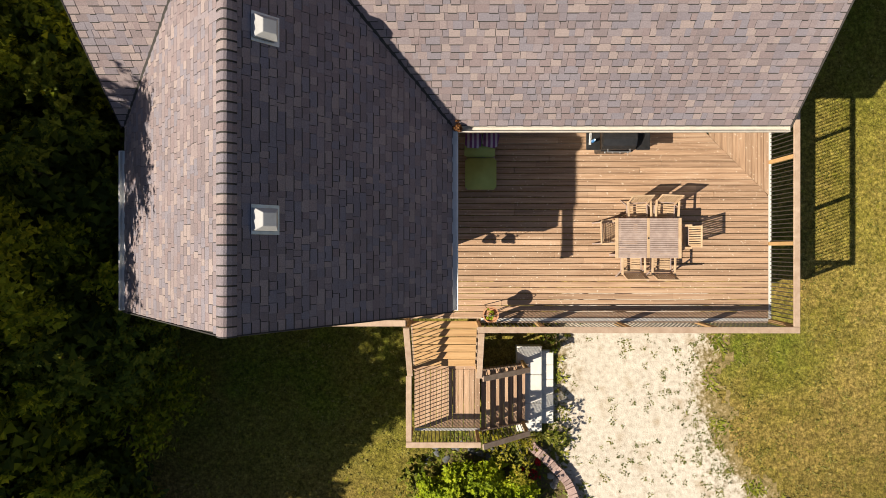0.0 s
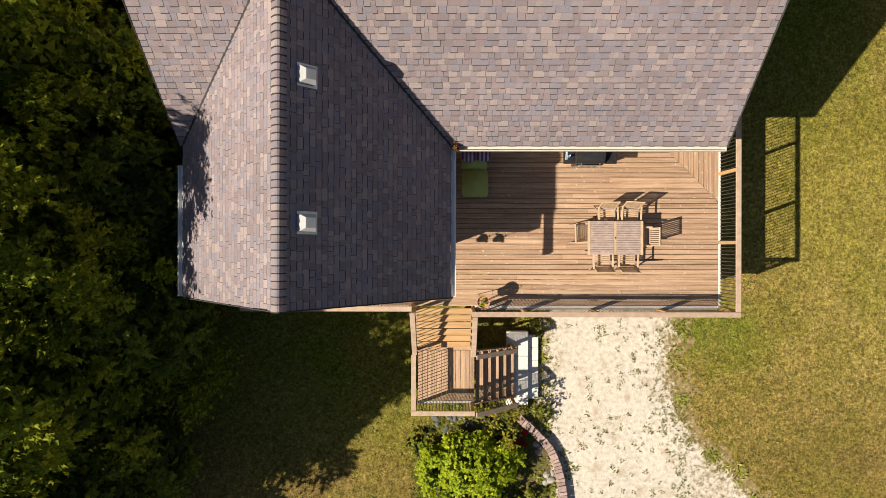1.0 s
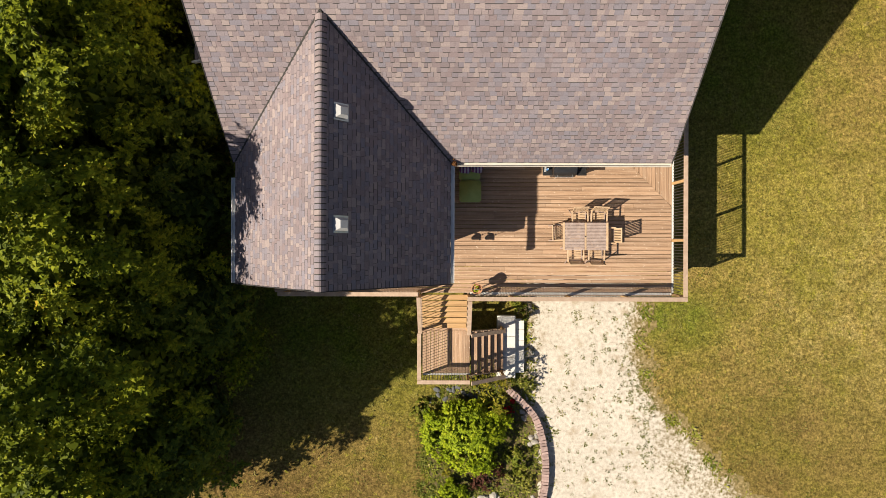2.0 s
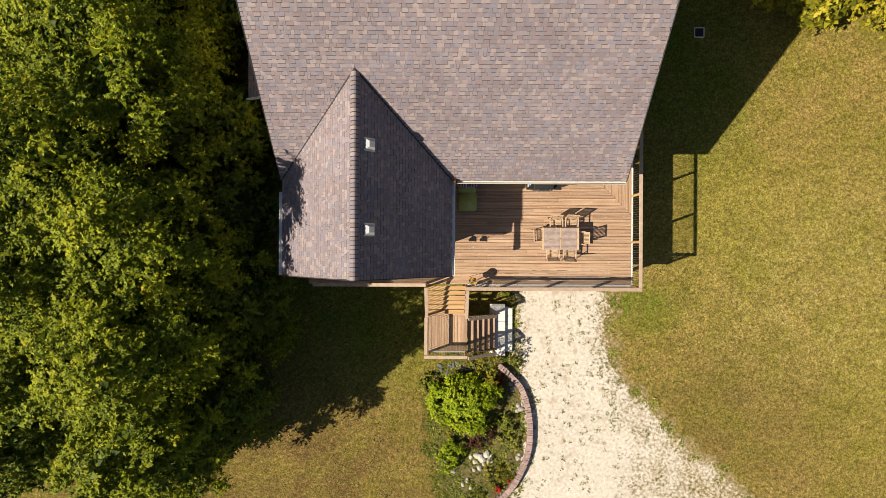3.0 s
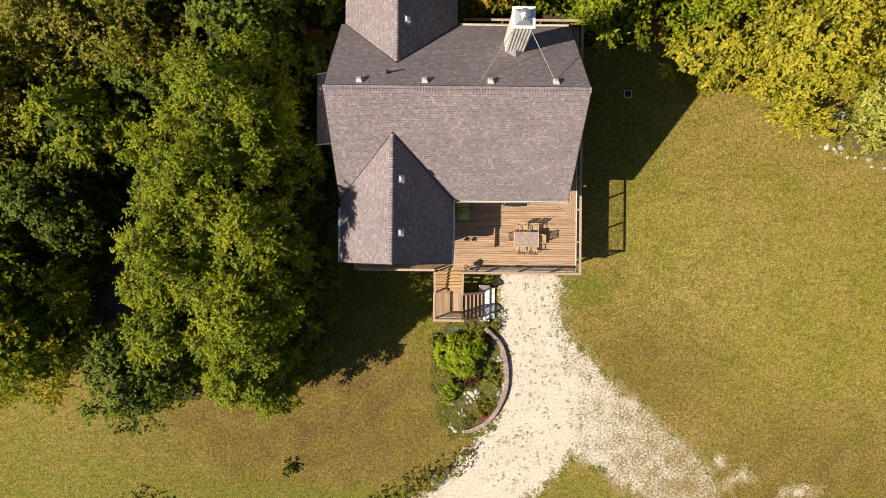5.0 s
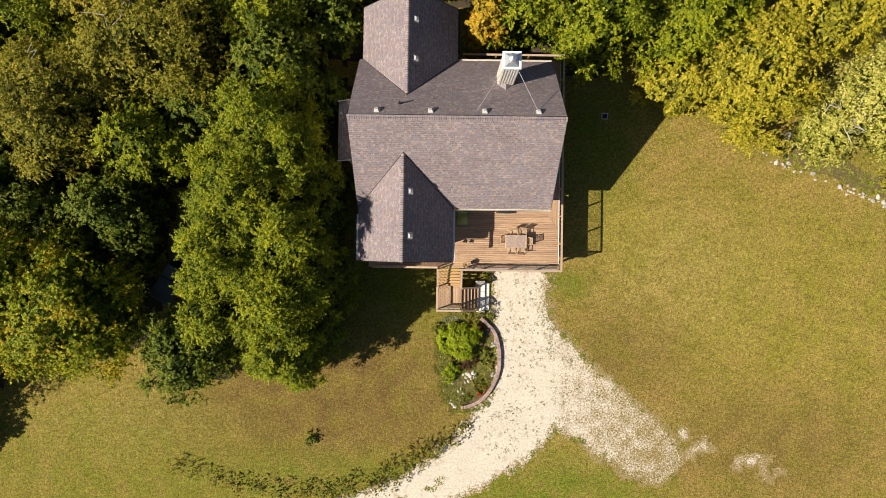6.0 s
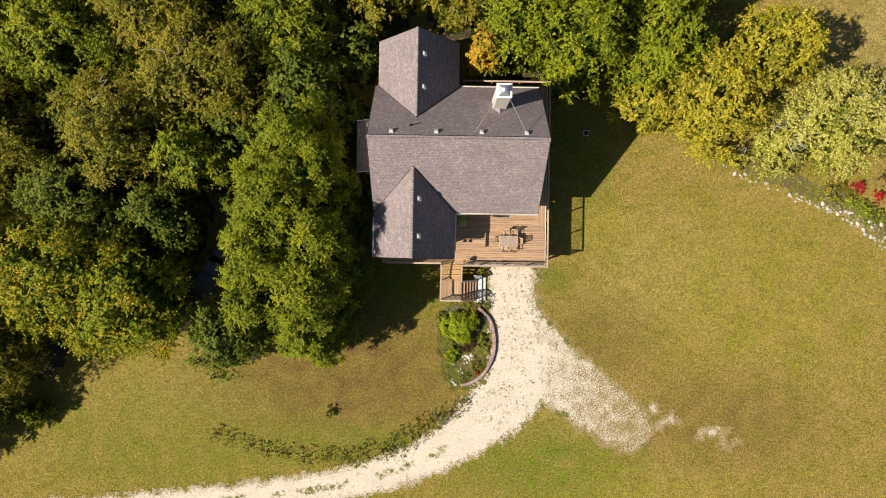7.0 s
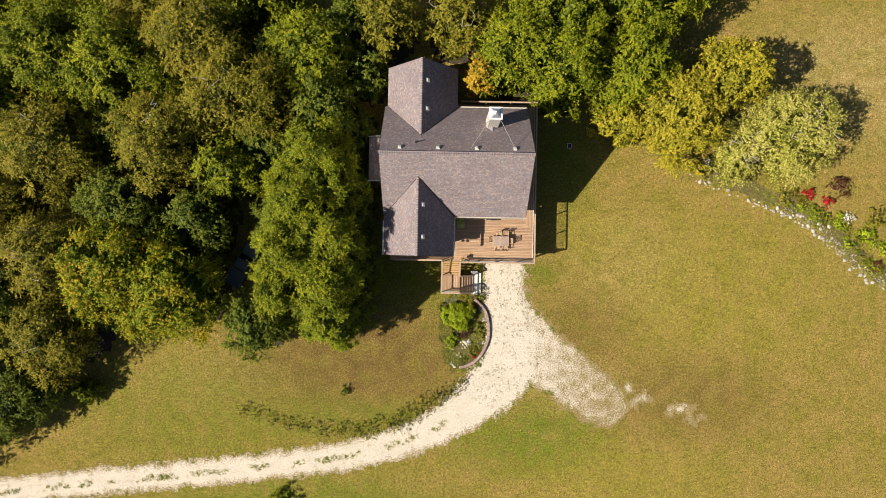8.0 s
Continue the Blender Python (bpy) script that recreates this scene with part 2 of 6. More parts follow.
SHINGLE = shingle_material()
LEAF_GREEN = leaf_material("leaf_green", (0.040, 0.062, 0.003), (0.175, 0.215, 0.008), (0.370, 0.370, 0.014), (0.54, 0.38, 0.020), 0.12)
LEAF_OLIVE = leaf_material("leaf_olive", (0.070, 0.078, 0.007), (0.215, 0.205, 0.016), (0.37, 0.305, 0.032), (0.50, 0.30, 0.060), 0.18)
LEAF_DEEP = leaf_material("leaf_deep", (0.037, 0.062, 0.009), (0.125, 0.165, 0.015), (0.245, 0.255, 0.022), (0.36, 0.300, 0.037), 0.06)
LEAF_AUTUMN = leaf_material("leaf_autumn", (0.070, 0.110, 0.005), (0.22, 0.270, 0.010), (0.46, 0.36, 0.020), (0.66, 0.26, 0.032), 0.22)
LEAF_YELLOW = leaf_material("leaf_yellow", (0.125, 0.127, 0.011), (0.335, 0.305, 0.020), (0.52, 0.425, 0.040), (0.67, 0.46, 0.09), 0.2)
LEAF_PALE = leaf_material("leaf_pale", (0.13, 0.145, 0.018), (0.35, 0.345, 0.055), (0.58, 0.53, 0.15), (0.68, 0.46, 0.24), 0.2)
LEAF_BRIGHT = leaf_material("leaf_bright", (0.10, 0.15, 0.006), (0.27, 0.35, 0.012), (0.45, 0.50, 0.022), (0.60, 0.54, 0.050), 0.15)
GRASS_BLADE = leaf_material("grass_blade", (0.09, 0.095, 0.015), (0.17, 0.165, 0.03), (0.27, 0.24, 0.07), (0.36, 0.30, 0.12), 0.15)
LEAF_ORANGE = leaf_material("leaf_orange", (0.24, 0.19, 0.015), (0.46, 0.31, 0.025), (0.62, 0.38, 0.035), (0.66, 0.28, 0.045), 0.25)
BARK = material("bark", [(0.10, 0.08, 0.06), (0.20, 0.17, 0.13)], 14, 0.9, bump=0.6)

# ---- building helpers ----


def mesh_of(name, verts, faces, mat):
    me = bpy.data.meshes.new(name)
    me.from_pydata(verts, [], faces)
    me.materials.append(mat)
    me.update()
    return me


def part(name, bm, mat, parent=None, label=""):
    """Links a bmesh as one mesh object, under its thing where one is given."""
    me = bpy.data.meshes.new(name)
    bm.to_mesh(me)
    bm.free()
    me.materials.append(mat)
    ob = new(name, me)
    if parent:
        ob.parent = parent
    return tagged(ob, label)


def share(name, me, parent, m):
    ob = new(name, me)
    ob.parent = parent
    ob.matrix_basis = m
    return ob


def thing(name, label, category, at=(0, 0, 0), group="", kind=""):
    ob = new(name)
    ob.matrix_basis = Matrix.Translation(at)
    return tagged(ob, label, category, group, kind)


def box(bm, x0, x1, y0, y1, z0, z1, bevel=0.0, m=None):
    """A box with rounded edges added to bm."""
    mat = Matrix.Translation(((x0 + x1) / 2, (y0 + y1) / 2, (z0 + z1) / 2)) @ Matrix.Diagonal((x1 - x0, y1 - y0, z1 - z0, 1))
    vs = bmesh.ops.create_cube(bm, size=1, matrix=(m or Matrix()) @ mat)["verts"]
    if bevel:
        bmesh.ops.bevel(bm, geom=list({e for v in vs for e in v.link_edges}), offset=bevel, segments=1, affect="EDGES")
    return bm


def boxed(x0, x1, y0, y1, z0, z1, bevel=0.0):
    return box(bmesh.new(), x0, x1, y0, y1, z0, z1, bevel)


def beam(a, b, w, h, bevel=0.004, bm=None):
    """A bar from a to b, w wide across and h high."""
    a, b = Vector(a), Vector(b)
    way = b - a
    side = way.cross(Vector((0, 0, 1)))
    side = side.normalized() if side.length > 1e-6 else Vector((1, 0, 0))
    up = side.cross(way).normalized()
    m = Matrix.Translation((a + b) / 2) @ Matrix((side, way.normalized(), up)).transposed().to_4x4()
    L = way.length
    return box(bm or bmesh.new(), -w / 2, w / 2, -L / 2, L / 2, -h / 2, h / 2, bevel, m)


def cyl(bm, a, b, r0, r1, n=10):
    a, b = Vector(a), Vector(b)
    way = b - a
    m = Matrix.Translation((a + b) / 2) @ way.to_track_quat("Z", "Y").to_matrix().to_4x4()
    bmesh.ops.create_cone(bm, cap_ends=True, segments=n, radius1=r0, radius2=r1, depth=way.length, matrix=m)
    return bm


def prism(plan, z_of, thick):
    """A sloped slab: a plan polygon lifted by z_of(x, y), thick downwards."""
    bm = bmesh.new()
    top = [bm.verts.new((x, y, z_of(x, y))) for x, y in plan]
    low = [bm.verts.new((x, y, z_of(x, y) - thick)) for x, y in plan]
    bm.faces.new(top)
    bm.faces.new(low[::-1])
    for k in range(len(plan)):
        j = (k + 1) % len(plan)
        bm.faces.new((top[k], low[k], low[j], top[j]))
    bmesh.ops.recalc_face_normals(bm, faces=bm.faces)
    return bm


# ---- ground ----
rng = np.random.default_rng(7)


def way_points(points, step=0.4):
    """Points along a smooth line through the given ones."""
    p = np.array(points, float)
    p = np.vstack([2 * p[0] - p[1], p, 2 * p[-1] - p[-2]])
    out = []
    for k in range(1, len(p) - 2):
        n = max(2, int(np.hypot(*(p[k + 1] - p[k])[:2]) / step))
        for s in np.arange(n) / n:
            a, b, c, d = p[k - 1 : k + 3]
            out.append(0.5 * (2 * b + (c - a) * s + (2 * a - 5 * b + 4 * c - d) * s**2 + (3 * b - a - 3 * c + d) * s**3))
    out.append(p[-2])
    return np.array(out)


# centre line of the drive with its half width
BARE = [(18.0, -14.3, 0.5), (18.8, -15.6, 0.55), (19.6, -15.4, 0.5), (22.4, -16.2, 0.5), (23.2, -16.4, 0.55), (24.2, -16.8, 0.45), (25.0, -17.1, 0.35)]  # bare spots in the lawn
DRIVE = way_points([(5.35, -1.2, 2.25), (5.25, -4.0, 2.25), (5.35, -7.0, 2.55), (6.0, -9.8, 3.1), (5.2, -13.0, 3.1), (1.9, -16.4, 2.3), (-3.0, -19.3, 1.75), (-9.8, -21.4, 1.5), (-17.8, -22.6, 1.42), (-26.3, -23.6, 1.4), (-34.9, -24.5, 1.4), (-46.0, -25.8, 1.4), (-60.0, -27.0, 1.4), (-90.0, -30.0, 1.4)])
SPUR = way_points([(6.6, -7.6, 2.2), (7.7, -10.0, 2.9), (9.4, -11.5, 2.8), (11.6, -13.0, 2.5), (13.6, -14.5, 2.3), (14.8, -15.4, 2.2), (15.6, -15.9, 2.0)])


def inside_line(x, y, line):
    """How far a place lies inside the edge of a line with a half width, in metres."""
    d = np.full(x.shape, 1e9)
    for px, py, w in line:
        d = np.minimum(d, np.hypot(x - px, y - py) - w)
    return -d


def soft_noise(x, y, scale, seed=0.0):
    return np.array([noise.noise((a * scale, b * scale, seed)) for a, b in zip(x.ravel(), y.ravel())]).reshape(x.shape)


def gravel_field(x, y):
    a, b = inside_line(x, y, DRIVE), inside_line(x, y, SPUR)
    wob = 0.35 * soft_noise(x, y, 0.9) + 0.35 * soft_noise(x, y, 2.7, 5.0) + 0.20 * soft_noise(x, y, 5.3, 2.0)
    patch = 0.9 * soft_noise(x, y, 1.1, 9.0) + 0.6 * soft_noise(x, y, 3.7, 3.0)
    c = inside_line(x, y, BARE)
    return np.maximum(np.maximum(np.minimum(a + wob, 1.4 - 0.9 * np.clip((x - 6.5) / 3, 0, 1)), np.minimum(b + 0.3 * wob, np.clip(0.58 - 0.058 * (x - 6.0), 0.04, 0.58)) + patch * 0.34), c + patch * 0.8 - 0.2)


def worn_margin(x, y):
    """How far trodden straw reaches past the gravel: wide on the lawn side of the yard, narrow along the lane."""
    yard = np.maximum(np.clip((y + 14.5) / 2, 0, 1), np.clip((x - 9) / 2, 0, 1))
    return 0.08 + 0.34 * np.clip((x - 5.0) / 2, 0, 1) * yard


def patch_mesh(name, x0, x1, y0, y1, step, field, z, mat, margin=None):
    """A thin ragged sheet over the cells in which field() is above zero."""
    xs, ys = np.arange(x0, x1, step), np.arange(y0, y1, step)
    gx, gy = np.meshgrid(xs + step / 2, ys + step / 2)
    value = field(gx, gy)
    keep = value > (-margin(gx, gy) if margin else 0)
    ids, verts, faces = {}, [], []
    for j, i in zip(*np.nonzero(keep)):
        quad = []
        for di, dj in ((0, 0), (1, 0), (1, 1), (0, 1)):
            key = (i + di, j + dj)
            if key not in ids:
                ids[key] = len(verts)
                jx, jy = rng.uniform(-0.3, 0.3, 2) * step
                verts.append((x0 + key[0] * step + jx, y0 + key[1] * step + jy, z))
            quad.append(ids[key])
        faces.append(quad)
    me = mesh_of(name, verts, faces, mat)
    total, count = np.zeros(len(verts)), np.zeros(len(verts))
    for corner in np.array(faces).T:
        np.add.at(total, corner, np.clip(value[keep], -1.2, 1.2))
        np.add.at(count, corner, 1)
    at = me.attributes.new("depth", "FLOAT", "POINT")
    at.data.foreach_set("value", total / count)
    return new(name, me)


def build_ground():
    n = 60
    a = np.sign(np.linspace(-1, 1, n)) * np.abs(np.linspace(-1, 1, n)) ** 3 * 1500
    verts = [(x, y, 0.0) for y in a for x in a]
    faces = [(j * n + i, j * n + i + 1, (j + 1) * n + i + 1, (j + 1) * n + i) for j in range(n - 1) for i in range(n - 1)]
    g = new("ground", mesh_of("ground", verts, faces, GRASS))
    tagged(g, "mown lawn of dry green and brown grass", "lawn", kind="structure")
    d = patch_mesh("driveway", -60, 28, -32, -1.2, 0.12, gravel_field, 0.012, GRAVEL, worn_margin)
    tagged(d, "pale crushed limestone gravel driveway with ragged edges", "driveway", kind="structure")


build_ground()

# ---- house ----
EAVE, PITCH = 5.8, 1.087
MAIN = dict(w=-6.33, e=6.62, s=2.38, n=12.28, ridge=7.33)
RIDGE_Z = EAVE + PITCH * (MAIN["ridge"] - MAIN["s"])
HALF = 3.17
WING_Z = EAVE + PITCH * HALF
SOUTH_X, SOUTH_END = -3.09, -1.22
NORTH_X, NORTH_END = -2.92, 15.75


def z_main(x, y):
    return RIDGE_Z - PITCH * abs(y - MAIN["ridge"])


def z_south(x, y):
    return WING_Z - PITCH * abs(x - SOUTH_X)


def z_north(x, y):
    return WING_Z - PITCH * abs(x - NORTH_X)


def gable_wall(x0, x1, y0, y1, peak, along):
    """A solid body with a gable roof's outline: the ridge runs along x or y; ends under the roof."""
    bm = bmesh.new()
    if along == "x":
        mid = (y0 + y1) / 2
        outline = [(y0, 0), (y1, 0), (y1, EAVE - 0.05), (mid, peak), (y0, EAVE - 0.05)]
        rings = [[bm.verts.new((x, y, z)) for y, z in outline] for x in (x0, x1)]
    else:
        mid = (x0 + x1) / 2
        outline = [(x0, 0), (x1, 0), (x1, EAVE - 0.05), (mid, peak), (x0, EAVE - 0.05)]
        rings = [[bm.verts.new((x, y, z)) for x, z in outline] for y in (y0, y1)]
    bm.faces.new(rings[0])
    bm.faces.new(rings[1])
    for k in range(5):
        j = (k + 1) % 5
        bm.faces.new((rings[0][k], rings[0][j], rings[1][j], rings[1][k]))
    bmesh.ops.recalc_face_normals(bm, faces=bm.faces)
    return bm


house = thing("house", "cottage with grey-brown shingled gable roofs and cream siding", "house")
part("wall", gable_wall(-6.05, 6.28, 2.93, 11.73, RIDGE_Z - 0.28, "x"), SIDING, house, "cream siding")
part("wall", gable_wall(SOUTH_X - 2.88, SOUTH_X + 2.88, -0.08, 4.0, WING_Z - 0.28, "y"), SIDING, house, "cream siding")


def gable_panel(y0, y1, low):
    """The closed gable over the open porch, with a level beam below."""
    bm = bmesh.new()
    outline = [(SOUTH_X - 2.95, low), (SOUTH_X + 2.95, low), (SOUTH_X + 2.95, EAVE - 0.02), (SOUTH_X, WING_Z - 0.26), (SOUTH_X - 2.95, EAVE - 0.02)]
    rings = [[bm.verts.new((x, y, z)) for x, z in outline] for y in (y0, y1)]
    bm.faces.new(rings[0])
    bm.faces.new(rings[1])
    for k in range(5):
        j = (k + 1) % 5
        bm.faces.new((rings[0][k], rings[0][j], rings[1][j], rings[1][k]))
    bmesh.ops.recalc_face_normals(bm, faces=bm.faces)
    return bm


part("gable_panel", gable_panel(-0.50, -0.38, 5.42), SIDING, house, "cream siding over the open porch")
part("wall", gable_wall(NORTH_X - 2.88, NORTH_X + 2.88, 11.0, 15.4, WING_Z - 0.28, "y"), SIDING, house, "cream siding")

TAB = 0.143  # shingle exposure
COS = 1 / math.hypot(1, PITCH)
ROOFS = []


def roof_slope(plan, z_of):
    ob = part("roof", prism(plan, z_of, 0.16), UNDERLAY, house)
    ROOFS.append(ob)
    return ob


apex_s = MAIN["s"] + HALF
apex_n = MAIN["n"] - HALF
main_s = roof_slope([(MAIN["w"], MAIN["s"] + 0.02), (SOUTH_X, apex_s), (SOUTH_X + HALF, MAIN["s"]), (MAIN["e"], MAIN["s"]), (MAIN["e"], MAIN["ridge"]), (MAIN["w"], MAIN["ridge"])], z_main)
main_n = roof_slope([(MAIN["w"], MAIN["ridge"]), (MAIN["e"], MAIN["ridge"]), (MAIN["e"], MAIN["n"]), (NORTH_X + HALF, MAIN["n"]), (NORTH_X, apex_n), (MAIN["w"], MAIN["n"] - 0.08)], z_main)
ws_e = roof_slope([(SOUTH_X, SOUTH_END), (SOUTH_X + HALF, SOUTH_END), (SOUTH_X + HALF, MAIN["s"]), (SOUTH_X, apex_s)], z_south)
ws_w = roof_slope([(SOUTH_X, SOUTH_END), (SOUTH_X, apex_s), (SOUTH_X - HALF, MAIN["s"]), (SOUTH_X - HALF, SOUTH_END)], z_south)
wn_e = roof_slope([(NORTH_X, NORTH_END), (NORTH_X, apex_n), (NORTH_X + HALF, MAIN["n"]), (NORTH_X + HALF, NORTH_END)], z_north)
wn_w = roof_slope([(NORTH_X, NORTH_END), (NORTH_X - HALF, NORTH_END), (NORTH_X - HALF, MAIN["n"]), (NORTH_X, apex_n)], z_north)


def tab_verts(u0, u1, v0, thick):
    """One shingle tab on a slope: along the eave u0 to u1, its lower edge v0 up the slope."""
    top = v0 + TAB + 0.01
    # thick tabs get a flat strip below that paints their shadow line
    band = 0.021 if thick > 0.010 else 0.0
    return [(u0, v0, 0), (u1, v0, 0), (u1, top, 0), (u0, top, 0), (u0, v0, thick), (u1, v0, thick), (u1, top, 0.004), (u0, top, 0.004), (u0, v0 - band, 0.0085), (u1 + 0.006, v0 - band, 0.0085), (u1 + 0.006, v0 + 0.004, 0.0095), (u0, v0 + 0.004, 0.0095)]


TAB_FACES = [(4, 5, 6, 7), (0, 1, 5, 4), (1, 2, 6, 5), (3, 0, 4, 7), (8, 9, 10, 11)]


def with_shadow_bands(me):
    """The dark granule band under every tab, coloured in for its shadow line, takes the second material."""
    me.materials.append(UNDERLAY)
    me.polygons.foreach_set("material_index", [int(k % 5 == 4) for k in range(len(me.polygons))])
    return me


def shingles(roof, frame_m, rows, spans, single=None):
    """Shingles in courses on a slope; frame_m: u along the eave, v up the slope, w out. spans(v) gives the stretches of a course.
    single(u, v) picks the tabs that are pieces of their own; the rest is one mesh."""
    verts, faces, made = [], [], {}
    for k in range(rows):
        v = k * TAB
        for a, b in spans(v + TAB / 2):
            u = a
            thick_now = True
            while u < b - 0.02:
                w = rng.choice([0.10, 0.13, 0.16, 0.19, 0.24])
                e = min(u + w, b)
                thick = (0.0125 if thick_now else 0.0065) + rng.uniform(-0.0008, 0.0012)
                thick_now = not thick_now if rng.random() < 0.85 else thick_now
                if single and e < b and single(u, v):
                    key = (float(w), thick > 0.010)
                    if key not in made:
                        made[key] = with_shadow_bands(mesh_of("shingle", tab_verts(0, w - 0.007, 0, 0.0125 if key[1] else 0.0065), TAB_FACES, SHINGLE))
                    share("shingle", made[key], roof, frame_m @ Matrix.Translation((u, v, 0)))
                else:
                    n = len(verts)
                    verts += [tuple(frame_m @ Vector(p)) for p in tab_verts(u, e - (0.009 if rng.random() < 0.4 else 0.002), v + rng.uniform(-0.003, 0.003), thick)]
                    faces += [tuple(n + i for i in f) for f in TAB_FACES]
                u = e
    ob = new("shingles", with_shadow_bands(mesh_of("shingles", verts, faces, SHINGLE)))
    ob.parent = roof
    tagged(ob, "grey-brown laminated asphalt shingles", kind="stuff")


def slope_frame(origin, along, up_plan, pitch=PITCH):
    """Axes of a slope: along the eave, up the slope (plan direction up_plan), and out of it."""
    u = Vector(along)
    v = Vector((*up_plan, pitch)).normalized()
    w = u.cross(v)
    m = Matrix((u, v, w)).transposed().to_4x4()
    return Matrix.Translation(origin) @ m

# ---- trees ----


def crown_mesh(name, r, h, base, lobes, leaves, size, mat, seed, up=0.5, inner=0.34):
    """A crown of leaf clumps on limbs: lobes round an uneven dome, each a cloud of single leaves."""
    g = np.random.default_rng(seed)
    centres, radii = [], []
    for k in range(lobes):
        a = g.uniform(0, 2 * math.pi)
        s = math.sqrt(g.uniform(0.0, 1.0))
        edge = 1 + 0.16 * math.sin(3 * a + seed) + 0.10 * math.sin(5 * a + 2 * seed)
        top = base + (h - base) * (math.sqrt(max(0.0, 1 - (s * 0.93) ** 2)))
        z = top - abs(g.normal(0, 0.13)) * (h - base) - 0.03 * h
        if g.random() < 0.3:
            z = base + (top - base) * g.uniform(0.1, 0.8)
            s = max(s, 0.65)
        centres.append((r * s * edge * math.cos(a) * 0.9, r * s * edge * math.sin(a) * 0.9, z))
        radii.append(r * g.uniform(0.09, 0.21))
    tint = g.uniform(0, 1, lobes)
    # sprays: short drooping twigs that fan out of every lobe, with leaves along them
    per = 14
    ns = max(8, int(leaves * (1 - inner)) // per)
    centres_a, radii_a = np.array(centres), np.array(radii)
    pick = g.choice(lobes, ns, p=np.square(radii) / np.square(radii).sum())
    c, rad = centres_a[pick], radii_a[pick]
    out = c - (0, 0, base + 0.35 * (h - base))
    out /= np.linalg.norm(out, axis=1)[:, None] + 1e-6
    d = g.normal(size=(ns, 3)) + out * 0.8 + (0, 0, 0.35)
    d /= np.linalg.norm(d, axis=1)[:, None]
    length = rad * g.uniform(0.55, 1.25, ns)
    root = c + d * (rad * g.uniform(0.15, 0.75, ns))[:, None] * (1, 1, 0.8)
    s_tint = 0.5 * tint[pick] + 0.5 * g.uniform(0, 1, ns)
    one = np.repeat(np.arange(ns), per)
    n1 = len(one)
    s1 = g.uniform(0.0, 1.0, n1)
    way, ln1 = d[one], length[one]
    side = np.cross(way, g.normal(size=(n1, 3)))
    side /= np.linalg.norm(side, axis=1)[:, None] + 1e-6
    pos1 = root[one] + way * (ln1 * s1)[:, None] + side * (ln1 * 0.16 * (1.15 - s1))[:, None]
    pos1[:, 2] -= 0.30 * ln1 * s1**2
    nor1 = out[one] * 0.55 + way * 0.25 + g.normal(size=(n1, 3)) * 0.42 + (0, 0, up * 0.9)
    t11 = way * 0.7 + side * 0.8 + (0, 0, -0.2)
    # larger leaves deep inside the crown; their shade is put into the tint
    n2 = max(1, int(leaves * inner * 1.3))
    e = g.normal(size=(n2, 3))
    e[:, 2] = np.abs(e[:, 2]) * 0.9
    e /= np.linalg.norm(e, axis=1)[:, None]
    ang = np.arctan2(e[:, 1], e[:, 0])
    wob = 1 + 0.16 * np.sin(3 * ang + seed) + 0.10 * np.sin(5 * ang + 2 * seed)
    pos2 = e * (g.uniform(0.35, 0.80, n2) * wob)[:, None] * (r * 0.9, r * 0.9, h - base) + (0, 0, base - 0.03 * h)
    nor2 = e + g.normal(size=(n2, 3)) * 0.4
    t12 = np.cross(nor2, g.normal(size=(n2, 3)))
    n = n1 + n2
    pos, nor, t1 = np.vstack([pos1, pos2]), np.vstack([nor1, nor2]), np.vstack([t11, t12])
    nor /= np.linalg.norm(nor, axis=1)[:, None]
    t1 -= nor * (t1 * nor).sum(1)[:, None]
    t1 /= np.linalg.norm(t1, axis=1)[:, None] + 1e-6
    t2 = np.cross(nor, t1)
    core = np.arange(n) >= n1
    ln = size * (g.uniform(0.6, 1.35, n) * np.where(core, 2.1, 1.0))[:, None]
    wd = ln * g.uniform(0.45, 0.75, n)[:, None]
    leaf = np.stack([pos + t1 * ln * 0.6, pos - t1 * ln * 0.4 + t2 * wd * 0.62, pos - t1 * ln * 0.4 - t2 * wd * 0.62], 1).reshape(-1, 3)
    # inner leaves get tint zero, the dark end of the ramp, as painted shade
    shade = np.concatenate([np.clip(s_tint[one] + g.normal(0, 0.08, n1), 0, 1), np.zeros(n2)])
    me = bpy.data.meshes.new(name)
    me.vertices.add(3 * n)
    me.vertices.foreach_set("co", leaf.ravel())
    me.loops.add(3 * n)
    me.loops.foreach_set("vertex_index", np.arange(3 * n))
    me.polygons.add(n)
    me.polygons.foreach_set("loop_start", np.arange(n) * 3)
    me.update()
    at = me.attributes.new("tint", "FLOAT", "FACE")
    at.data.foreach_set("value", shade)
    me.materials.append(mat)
    return me, centres


